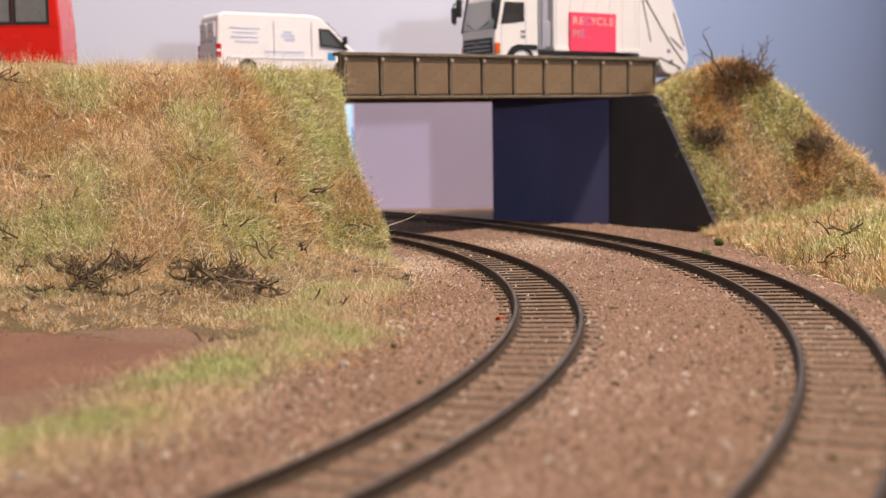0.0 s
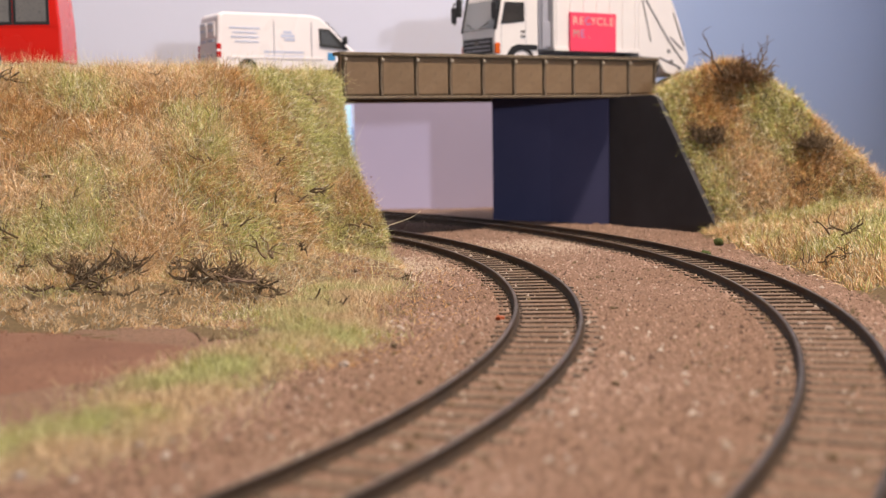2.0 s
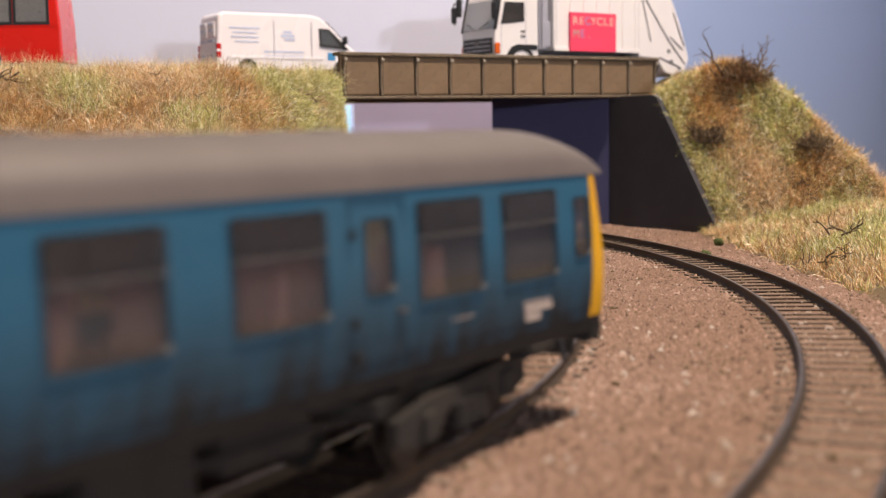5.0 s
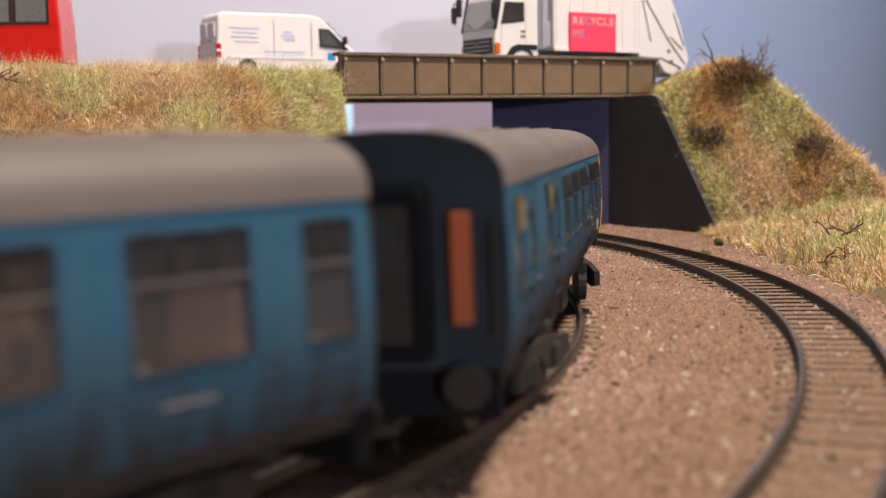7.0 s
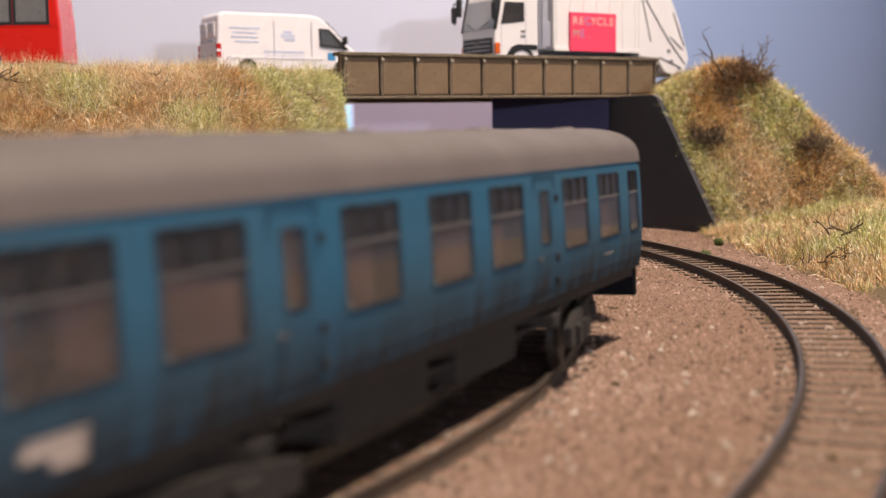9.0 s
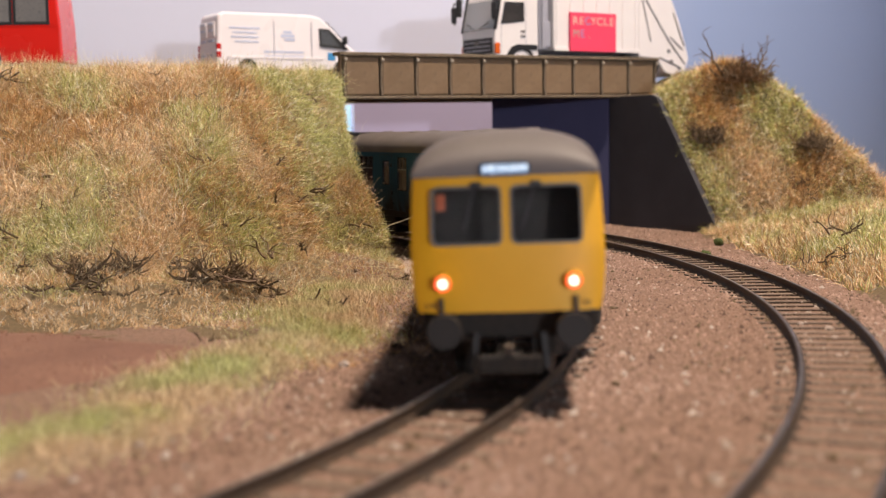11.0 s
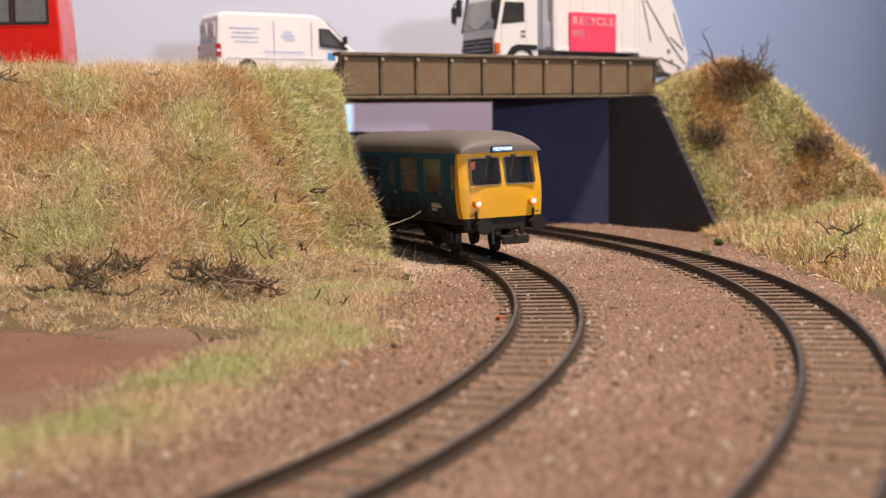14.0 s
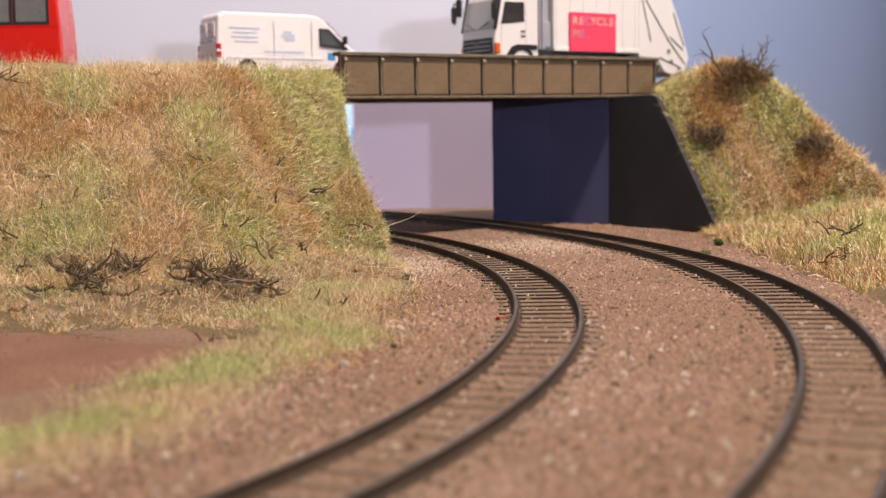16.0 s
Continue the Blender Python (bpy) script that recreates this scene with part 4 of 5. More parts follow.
def van():
    """A long panel van; it heads to +x."""
    e = thing("panel_van", mm(-90.5, 715, 77.6, 0, 0, 33), "white model panel van with pale blue print beside the road", "van")
    out = [(-41, 4.2), (-41.3, 9), (-41, 18), (-40, 33.2), (-37, 35.4), (15, 35.4), (20.5, 34.4), (25, 31.4), (39.5, 18.2), (43.5, 15.6), (45.6, 11), (45.8, 7), (45, 4.4), (40, 3.6), (-36, 3.6)]
    bm = prism(out, -13, 13)
    for v in bm.verts:
        v.co.y *= 1.03 - 0.12 * v.co.z / 35.4
    bmesh.ops.bevel(bm, geom=bm.edges[:], offset=1.3, segments=2, affect="EDGES", profile=0.5, clamp_overlap=True)
    b = part("body", bm, VAN_WHITE, e, "glossy white body", smooth=False)
    for s in (-1, 1):
        yy = lambda z: s * (13 * (1.03 - 0.12 * z / 35.4) + 0.02)
        lean = -s * 7.0
        w = part("cab_window", prism([(-3.0, -5.6), (13.0, -7.2), (10.6, -4.6), (2.6, 3.0), (-3.0, 3.2)], -0.15, 0.15, 0.1), DARK_GLASS, b, "dark side window", at=mm(23.2, yy(24) + s * 0.35, 24.2, s * 6, 0, 0))
        part("window_seal", ring([(-3.5, -6.1), (14.6, -8.0), (11.2, -4.2), (2.8, 3.6), (-3.5, 3.8)], [(-2.4, -5.0), (9.0, -6.0), (7.4, -3.8), (2.2, 2.4), (-2.4, 2.6)], -0.22, 0.22), BLACK, w)
        part("side_rail", box(-36, 22, s * 13.1 - 0.25, s * 13.1 + 0.25, 10.5, 12.0, 0.2), VAN_WHITE, b)
        part("sill", box(-37, 42, s * 12.7 - 0.4, s * 12.7 + 0.4, 3.0, 5.0, 0.2), BLACK, b, "black sill")
        part("door_line", box(14.7, 15.0, s * 13.0 - 0.2, s * 13.0 + 0.08, 6, 31), TRUCK_GREY, b)
        part("door_line", box(-8.1, -7.9, s * 13.0 - 0.2, s * 13.0 + 0.08, 6, 31), TRUCK_GREY, b)
        part("tail_light", box(-41.4, -38.9, s * 12.3 - 0.9, s * 12.3 + 0.9, 11.0, 18.5, 0.3), RED_LENS, b, "red tail light")
        part("light_band", box(-41.6, -38.8, s * 12.35 - 0.9, s * 12.35 + 0.9, 14.2, 15.4, 0.1), VAN_WHITE, b)
        for x, z, w_, h in ((-25, 27.0, 18, 0.9), (-25, 24.6, 14, 0.8), (-25, 22.2, 16, 0.8), (-24, 19.8, 14, 0.8), (-2, 14.6, 24, 1.0), (-2, 12.2, 24, 0.8)):
            part("print_bar", box(x - w_ / 2, x + w_ / 2, yy(z) - 0.25, yy(z) + 0.25, z - h / 2, z + h / 2), PALE_BLUE, b, "pale blue line of print", at=mm(0, 0, 0))
        for x, z, w_ in ((0.5, 25.4, 5), (0.5, 23.4, 8), (1.5, 21.4, 6)):
            part("print_bar", box(x - w_ / 2, x + w_ / 2, yy(z) - 0.25, yy(z) + 0.25, z - 0.7, z + 0.7), PALE_BLUE, b, "pale blue print")
        part("blue_square", box(24.6, 29.6, yy(13) - 0.14, yy(13) + 0.14, 10.4, 14.8), SIGN_BLUE, b, "blue square badge")
        part("arch", rod((34, s * 12.2, 4.7), (34, s * 13.2, 4.7), 6.2, n=24), BLACK, b)
        part("arch", rod((-24, s * 12.2, 4.7), (-24, s * 13.2, 4.7), 6.0, n=24), BLACK, b)
        road_wheel(34, s * 11.8, 4.7, 3.4, e)
        road_wheel(-24, s * 11.8, 4.7, 3.4, e)
        part("rear_window", box(-41.5, -40.6, s * 5.4 - 4.2, s * 5.4 + 4.2, 22, 30, 0.3), VAN_WHITE, b)
        for z, w_ in ((29, 6), (25.5, 4), (20, 7), (12.5, 6)):
            part("print_bar", box(-41.9, -41.3, s * 5.6 - w_ / 2, s * 5.6 + w_ / 2, z - 0.5, z + 0.5), PALE_BLUE, b)
        m = part("mirror", box(34, 36.0, s * 14.6 - 1.6, s * 14.6 + 1.6, 19.5, 24, 0.6), BLACK, b, "black door mirror")
    part("windscreen", prism([(25.2, 31.9), (38.6, 19.6), (38.9, 19.9), (25.5, 32.2)], -10.4, 10.4), DARK_GLASS, b, "raked windscreen")
    part("bumper", box(42.6, 46.6, -11.6, 11.6, 3.4, 7.6, 0.8), BLACK, b, "black front bumper")
    part("rear_bumper", box(-42.4, -40, -12, 12, 3.4, 6.8, 0.5), VAN_WHITE, b)
    return e


def lorry():
    """A refuse lorry; its cab towards -x."""
    e = thing("refuse_lorry", mm(84, 741, 77.0, 0, 0, 33), "white model refuse lorry with pink sign on the bridge", "lorry")
    # the near side faces -y
    bm = prism([(-75, 8), (-75.6, 20), (-74.4, 30), (-71.5, 43), (-69, 45), (-48, 45.5), (-46.5, 44), (-46.5, 8)], -16, 16)
    bmesh.ops.bevel(bm, geom=bm.edges[:], offset=1.2, segments=2, affect="EDGES", profile=0.5, clamp_overlap=True)
    c = part("cab", bm, TRUCK_WHITE, e, "white tilt cab")
    part("windscreen", prism([(-75.7, 25.5), (-75.3, 25.2), (-72.0, 40.5), (-72.5, 40.7)], -14.2, 14.2), SCREEN_GLASS, c, "large windscreen")
    part("grille", box(-76.4, -74.8, -13.5, 13.5, 12, 20.5, 0.4), BLACK, c, "black front grille")
    part("grille_badge", box(-76.8, -76.2, -2, 2, 17, 19, 0.2), STEEL, c)
    part("bumper", box(-77, -72, -16.2, 16.2, 6.0, 11.5, 0.8), BLACK, c, "dark front bumper")
    for z in (13.6, 15.8, 18.2):
        part("grille_slat", box(-76.7, -76.2, -12.5, 12.5, z, z + 0.6), TRUCK_GREY, c)
    for s in (-1, 1):
        w = part("side_window", prism([(-7.6, -5.2), (6.6, -3.6), (6.6, 5.4), (-5.2, 5.4)], -0.15, 0.15), CAB_PANE, c, "dark cab side window", at=mm(-63.4, s * 16.05, 33.5))
        part("window_seal", ring([(-8.3, -5.9), (7.2, -4.2), (7.2, 6.0), (-5.7, 6.0)], [(-7.2, -4.8), (6.2, -3.2), (6.2, 5.0), (-4.9, 5.0)], -0.2, 0.2), BLACK, w)
        part("indicator", box(-75.4, -72.2, s * 15.6 - 0.9, s * 15.6 + 0.9, 11.8, 17.6, 0.5), AMBER, c, "amber indicator lens")
        part("door_line", box(-55.2, -54.9, s * 16.0 - 0.1, s * 16.0 + 0.1, 12, 40), TRUCK_GREY, c)
        part("door_line", box(-71.6, -71.3, s * 16.0 - 0.1, s * 16.0 + 0.1, 12, 28), TRUCK_GREY, c)
        part("door_handle", box(-58.5, -55.8, s * 16.2 - 0.3, s * 16.2 + 0.3, 23.6, 24.4, 0.1), BLACK, c)
        part("grab_step", box(-58.5, -55.8, s * 16.2 - 0.3, s * 16.2 + 0.3, 21.0, 21.8, 0.1), BLACK, c)
        part("wheel_arch", ring([(-58 + 9.2 * math.cos(a), 6.5 + 9.2 * math.sin(a)) for a in np.linspace(-0.15, math.pi + 0.15, 16)], [(-58 + 7.4 * math.cos(a), 6.5 + 7.4 * math.sin(a)) for a in np.linspace(-0.15, math.pi + 0.15, 16)],
                               s * 15.2, s * 16.5), BLACK, c, "black wheel arch")
        m = part("mirror_arm", merge(rod((-74.5, s * 15.5, 42), (-78.5, s * 19.0, 40.5), 0.5, n=6), rod((-78.5, s * 19, 40.5), (-78, s * 19, 29), 0.45, n=6)), BLACK, c)
        part("mirror", box(-79.4, -77.2, s * 19.2 - 1.8, s * 19.2 + 1.8, 30, 39, 0.7), BLACK, m, "black door mirror")
        for x, r in ((-58, 6.6), (18, 6.6), (35, 6.6)):
            road_wheel(x, s * 13.2, r, 4.6, e)
        part("pillar", prism([(-75.9, 24.5), (-74.4, 24.5), (-70.6, 43.4), (-72.0, 43.6)], s * 15.3 - 0.8, s * 15.3 + 0.8, 0.1), BLACK, c, "black windscreen pillar")
        part("kerb_mirror", box(-77.6, -74.2, s * 17.6 - 1.2, s * 17.6 + 1.2, 33.5, 43.5, 0.8), BLACK, c, "black kerb mirror")
        part("fender", prism([(-68.4, 6.0), (-67.6, 12.2), (-64.8, 15.6), (-61, 17.0), (-47.6, 17.0), (-47.6, 14.2), (-60, 14.2), (-63.6, 11.6), (-65.2, 6.0)], s * 15.0 - 1.6, s * 15.0 + 1.7, 0.2), BLACK, c, "black front fender")
        part("wiper", rod((-76.4, s * 3.0, 25.6), (-75.5, s * 10.5, 29.0), 0.3, n=6), BLACK, c)
    part("cab_roof_lip", box(-70.5, -47, -14, 14, 45.0, 47.6, 0.8), TRUCK_WHITE, c)
    part("chassis", box(-70, 60, -6.5, 6.5, 7.5, 11.5), BLACK, e, "black chassis")
    part("side_guard", box(-46, 44, -14.6, 14.6, 9.6, 12.4, 0.3), BLACK, e)
    h = part("exhaust_housing", box(-45, -38.5, -14.8, 14.8, 14.5, 49, 0.6), TRUCK_GREY, e, "pale grey housing behind the cab")
    part("housing_box", box(-41.5, -37.6, -15.6, -8, 16, 30, 0.4), TRUCK_GREY, h)
    part("housing_pipe", rod((-43, -15.6, 15), (-43, -15.6, 44), 1.1, n=10), TRUCK_GREY, h)
    b = part("hopper_body", box(-36, 26, -16.4, 16.4, 14.2, 55, 0.8), TRUCK_WHITE, e, "white ribbed refuse body")
    for s in (-1, 1):
        for x in (-34, -24.5, -15, -5.5, 4, 13.5, 23):
            part("rib", box(x - 0.6, x + 0.6, s * 16.5 - 0.5, s * 16.5 + 0.5, 15, 54, 0.15), TRUCK_WHITE, b)
        part("lower_rail", box(-36, 26, s * 16.6 - 0.6, s * 16.6 + 0.6, 14.0, 16.2, 0.2), TRUCK_WHITE, b)
    t = part("tailgate", prism([(26.2, 12), (26.2, 53), (43, 45.8), (44, 47.4), (50, 47.4), (52.4, 44), (58.5, 31), (65.2, 12), (61.5, 3), (55, 1.0), (46, 3.5), (40, 11)], -16.2, 16.2, 0.7), TRUCK_WHITE, e, "white sloping rear loader")
    for s in (-1, 1):
        for a, q in (((27, 50), (35, 21)), ((29, 47.5), (48.5, 22.3)), ((48.5, 22.3), (61.7, 8.6)), ((50, 24), (60, 17)), ((52.5, 38), (61, 19)), ((42, 12), (57, 7))):
            part("tailgate_rib", rod((a[0], s * 16.4, a[1]), (q[0], s * 16.4, q[1]), 0.42, n=6), RIB_GREY, t)
    part("loader_lip", box(44.5, 50, -15.5, 15.5, 46.6, 48.6, 0.6), TRUCK_WHITE, t)
    for x, z in ((51, 10), (57.5, 6), (49, 16)):
        part("loader_catch", box(x - 1.2, x + 1.2, -16.9, -15.8, z - 0.8, z + 0.8, 0.2), RIB_GREY, t)
    part("beacon", rod((41, -10, 46.0), (41, -10, 49.0), 1.5, n=12), BLACK, t, "small dark beacon")
    sgn = part("sign_board", box(-26.2, 7.0, -18.4, -17.1, 14.0, 35.5, 0.2), PINK, e, "bright pink sign board")
    for i, ch in enumerate("RECYCLE"):
        lettering(ch, 6.3, GREY_PRINT if i in (2,) else PALE_PRINT, sgn, mm(-22.6 + i * 4.35, -18.46, 30.6, 90, 0, 0))
    for i, ch in enumerate("ME."):
        lettering(ch, 6.3, GREY_PRINT if i == 1 else WHITE_MARK, sgn, mm(-22.0 + i * 4.6, -18.46, 23.6, 90, 0, 0))
    return e


def bus():
    """The end of a red single-deck bus; it reaches out of sight."""
    e = thing("bus", mm(-256.5, 636, 78.5, 0, 0, 3), "glossy red model bus behind the grass", "bus")
    out = [(-70, 5), (-70.5, 30), (-69, 46), (69.4, 46), (71.0, 36), (72.3, 22), (72.8, 5)]
    bm = prism(out, -16, 16)
    bmesh.ops.bevel(bm, geom=bm.edges[:], offset=1.0, segments=2, affect="EDGES", profile=0.5, clamp_overlap=True)
    b = part("body", bm, BUS_RED, e, "glossy red body")
    for s in (-1, 1):
        x = 66.0
        for k in range(7):
            w = part("window", box(x - 15.2, x, s * 16.0 - 0.2, s * 16.0 + 0.25, 24.6, 42, 0.1), BUS_PANE, b, "grey side window")
            part("window_frame", ring([(x - 16.2, 23.4), (x + 1.0, 23.4), (x + 1.0, 42.6), (x - 16.2, 42.6)], [(x - 14.8, 24.9), (x - 0.4, 24.9), (x - 0.4, 41.6), (x - 14.8, 41.6)], s * 16.0 - 0.3, s * 16.0 + 0.45), BLACK, w, "black window frame")
            x -= 17.6
        part("skirt_line", box(-69, 71.5, s * 16.0 - 0.15, s * 16.0 + 0.15, 11.2, 11.6), BUS_RED, b)
        part("trim_line", box(-69, 71, s * 16.05 - 0.15, s * 16.05 + 0.2, 22.6, 23.1), BUS_RED, b)
        for wx in (-45, 36):
            part("arch", rod((wx, s * 15.4, 6.2), (wx, s * 16.2, 6.2), 7.6, n=24), BLACK, b)
            road_wheel(wx, s * 14.2, 6.2, 4, e)
    return e


van()
lorry()
bus()


# ---- loose cover: ballast, grass ----
def grains(name, x, y, z, size, mat):
    """Small uneven stones half sunk in the bed, one island each."""
    n = len(x)
    base = np.array([(1, 0, -0.25), (-1, 0, -0.25), (0, 1, -0.25), (0, -1, -0.25), (0, 0, 0.9)], dtype=np.float32)
    tri = np.array([(0, 2, 4), (2, 1, 4), (1, 3, 4), (3, 0, 4)])
    v = base[None] * (size[:, None, None] * rng.uniform(0.6, 1.3, (n, 5, 1)))
    v[:, 4, :2] += (rng.uniform(-0.6, 0.6, (n, 2)) * size[:, None])
    a = rng.uniform(0, 6.283, n)
    px = v[..., 0] * np.cos(a)[:, None] - v[..., 1] * np.sin(a)[:, None]
    py = v[..., 0] * np.sin(a)[:, None] + v[..., 1] * np.cos(a)[:, None]
    pts = np.stack((px + x[:, None], py + y[:, None], v[..., 2] + z[:, None]), -1).reshape(-1, 3)
    f = (tri[None] + (np.arange(n) * 5)[:, None, None]).reshape(-1, 3)
    return raw(name, pts, f, mat)


def blades(name, x, y, z, normal, length, width, lean, mat):
    """Static grass: thin bent fibres matted in every direction, one island each."""
    n = len(x)
    side = rng.normal(0, 1, (n, 3))
    side /= np.linalg.norm(side, axis=1)[:, None]
    d = normal * rng.uniform(0.2, 1.0, n)[:, None] + side * (lean * rng.uniform(0.3, 1.0, n))[:, None]
    d /= np.linalg.norm(d, axis=1)[:, None]
    below = np.minimum((d * normal).sum(1), 0.08) - 0.08
    d -= normal * below[:, None]
    d2 = d + rng.normal(0, .45, (n, 3)) + np.array((0, 0, -0.25))
    d2 /= np.linalg.norm(d2, axis=1)[:, None]
    root = np.stack((x, y, z), -1)
    w = np.cross(d, rng.normal(0, 1, (n, 3)))
    w /= np.linalg.norm(w, axis=1)[:, None] + 1e-6
    w *= width[:, None] / 2
    mid = root + d * length[:, None] * 0.55
    tip = mid + d2 * length[:, None] * 0.45
    pts = np.stack((root - w, root + w, mid - w * 0.8, mid + w * 0.8, tip), 1).reshape(-1, 3)
    tri = np.array([(0, 1, 3), (0, 3, 2), (2, 3, 4)])
    f = (tri[None] + (np.arange(n) * 5)[:, None, None]).reshape(-1, 3)
    return raw(name, pts, f, mat)


def slope_normal(fn, x, y):
    e = 1.0
    g = np.stack((-(fn(x + e, y) - fn(x - e, y)) / (2 * e), -(fn(x, y + e) - fn(x, y - e)) / (2 * e), np.ones_like(x)), -1)
    return g / np.linalg.norm(g, axis=1)[:, None]


def stuff(ob, label, category):
    return tagged(ob, label, category, kind="stuff")


# where the flock lies green, rusty and straw pale on the two banks
GREEN_AT = ((-135, 489), (-92, 476), (-83, 467), (-69, 528), (-54, 528), (-45, 531), (-57, 497), (-125, 440), (-85, 444), (-49, 495), (-132, 413), (-118, 420), (-46, 560), (-66, 445), (-31, 495),
            (116, 652), (124, 634), (187, 602), (172, 592), (160, 500), (178, 520), (150, 600), (148, 480), (172, 470), (190, 545), (148, 545), (165, 440), (200, 500), (135, 615), (168, 640))
RUST_AT = ((-114, 482), (-133, 466), (-92, 440), (-90, 452), (-56, 487), (-77, 516), (-143, 448), (-98, 412), (-67, 493), (-38, 504), (-73, 458), (-155, 477), (140, 648), (130, 644), (180, 614))
STRAW_AT = ((-114, 454), (-130, 431), (-98, 424), (-75, 474), (-118, 500), (-143, 429), (-103, 469), (-101, 405), (150, 620), (140, 600), (165, 560), (160, 530))


def tufted(x, y, radius_):
    """Gathers loose places into tufts: the new places and the way that each fibre leans (numpy)."""
    n = len(x)
    heads = rng.integers(0, n, max(1, n // 34))
    pick = rng.integers(0, len(heads), n)
    out = rng.normal(0, 1, (n, 2)) * radius_ * rng.uniform(0.5, 1.3, len(heads))[pick][:, None]
    comb = rng.normal(0, 0.8, (len(heads), 2))[pick]
    return x[heads][pick] + out[:, 0], y[heads][pick] + out[:, 1], out / radius_ * 0.35 + comb, pick, len(heads)


def tone_of(x, y):
    """Which flock lies at a place: 0 straw, 1 green, 2 rust, in soft-edged uneven patches (numpy)."""
    wx, wy = x + 5 * lumps(x * 4 + 20, y * 4), y + 6 * lumps(x * 4, y * 4 + 50)
    w = []
    for k, (spots, floor_) in enumerate(((STRAW_AT, 0.17), (GREEN_AT, 0.06), (RUST_AT, 0.06))):
        t = np.full(len(x), floor_) * (1 + 0.9 * lumps(x * (2.3 + k), y * (2.7 - 0.4 * k)))
        for a, b in spots:
            t = t + (1.0, 0.85, 0.6)[k] * np.exp(-((wx - a) / 12.0) ** 2 - ((wy - b) / 10.0) ** 2)
        w.append(np.clip(t, 0.01, None) ** 1.5)
    w = np.stack(w, -1)
    return (rng.random(len(x))[:, None] * w.sum(1)[:, None] > np.cumsum(w, 1)).sum(1).clip(0, 2)


TONES = ((STRAW, "dry straw"), (OLIVE, "yellowish green"), (RUST, "rusty brown"))


def flock(name, x, y, z, normal, length, width, lean, where, tone=None):
    """One cover of static grass, a layer for each of its three tones."""
    if tone is None:
        tone = tone_of(x, y)
    for k, (mat, word) in enumerate(TONES):
        m = tone == k
        stuff(blades(name, x[m], y[m], z[m], normal[m], length[m], width[m], lean, mat), word + " static grass " + where, "grass")


def scatter_ballast():
    n = 300000
    y = 150 + 570 * rng.random(n) ** 1.25
    x = (rng.random(n) * 2 - 1) * (0.40 * y + 12)
    a, b = track_radii(x, y, 1), track_radii(x, y, 2)
    keep = (a > -62 - 8 * lumps(x * 4, y * 4)) & (x < 150) & (np.abs(np.abs(a) - 8.6) > 1.3) & (np.abs(np.abs(b) - 8.6) > 1.3)
    keep &= (y < 613) | (x < 131 - (y - 613) * 0.6)
    between = np.minimum(np.abs(a), np.abs(b)) < 8
    keep &= ~between | (rng.random(n) < 0.5)
    x, y, between = x[keep], y[keep], between[keep]
    size = rng.gamma(2.6, 0.11, len(x)).clip(0.1, 1.1) * np.where(between, 0.7, 1.0)
    z = np.where((track_radii(x, y, 1) < -36) & (y > 318) & (y < 520), np.maximum(ground_height(x, y), left_height(x, y)), ground_height(x, y)) + size * 0.2
    stuff(grains("ballast_grains", x, y, z, size, GRAINS), "loose pinkish brown ballast grains over the ground", "ballast")
    # drifts of paler sand beside the rails
    for cx, cy, rx, ry, m in ((-10, 478, 13, 34, 5000), (48, 560, 30, 30, 7000), (-20, 190, 10, 26, 1500)):
        x, y = rng.normal(cx, rx * 0.6, m), rng.normal(cy, ry * 0.6, m)
        a, b = np.abs(track_radii(x, y, 1)), np.abs(track_radii(x, y, 2))
        k = (a > 14) & (b > 14)
        x, y = x[k], y[k]
        size = rng.gamma(2.6, 0.09, len(x)).clip(0.1, 0.7)
        stuff(grains("sand_drift", x, y, ground_height(x, y) + size * 0.3, size, SAND_GRAINS), "pale sandy grains drifted over the ballast", "sand")
    # pale chips and dark crumbs among the grains
    for mat, m, label in ((STONE, 1300, "pale stone chips scattered over the ballast"), (TWIG, 1500, "dark crumbs scattered over the ballast")):
        y = 170 + 400 * rng.random(m) ** 1.1
        x = (rng.random(m) * 2 - 1) * (0.38 * y + 8)
        a = track_radii(x, y, 1)
        k = (a > -50) & (x < 135) & (np.abs(np.abs(a) - 8.6) > 2) & (np.abs(np.abs(track_radii(x, y, 2)) - 8.6) > 2)
        x, y = x[k], y[k]
        size = rng.gamma(3.0, 0.14, len(x)).clip(0.15, 1.0)
        stuff(grains("ballast_chips", x, y, np.where((a[k] < -36) & (y > 318), np.maximum(ground_height(x, y), left_height(x, y)), ground_height(x, y)) + 0.3 + size * 0.2, size, mat), label, "ballast")
    m = 4500
    y, x = rng.uniform(236, 336, m), rng.uniform(-190, -60, m)
    d = np.hypot((x + 128) / 66, (y - 286) / 50)
    x, y, d = x[d < 0.9], y[d < 0.9], d[d < 0.9]
    stuff(grains("soil_crumbs", x, y, -0.65 - 3.2 * d ** 4, rng.gamma(3.0, 0.07, len(x)), SOIL), "reddish crumbs on the bare soil", "soil")


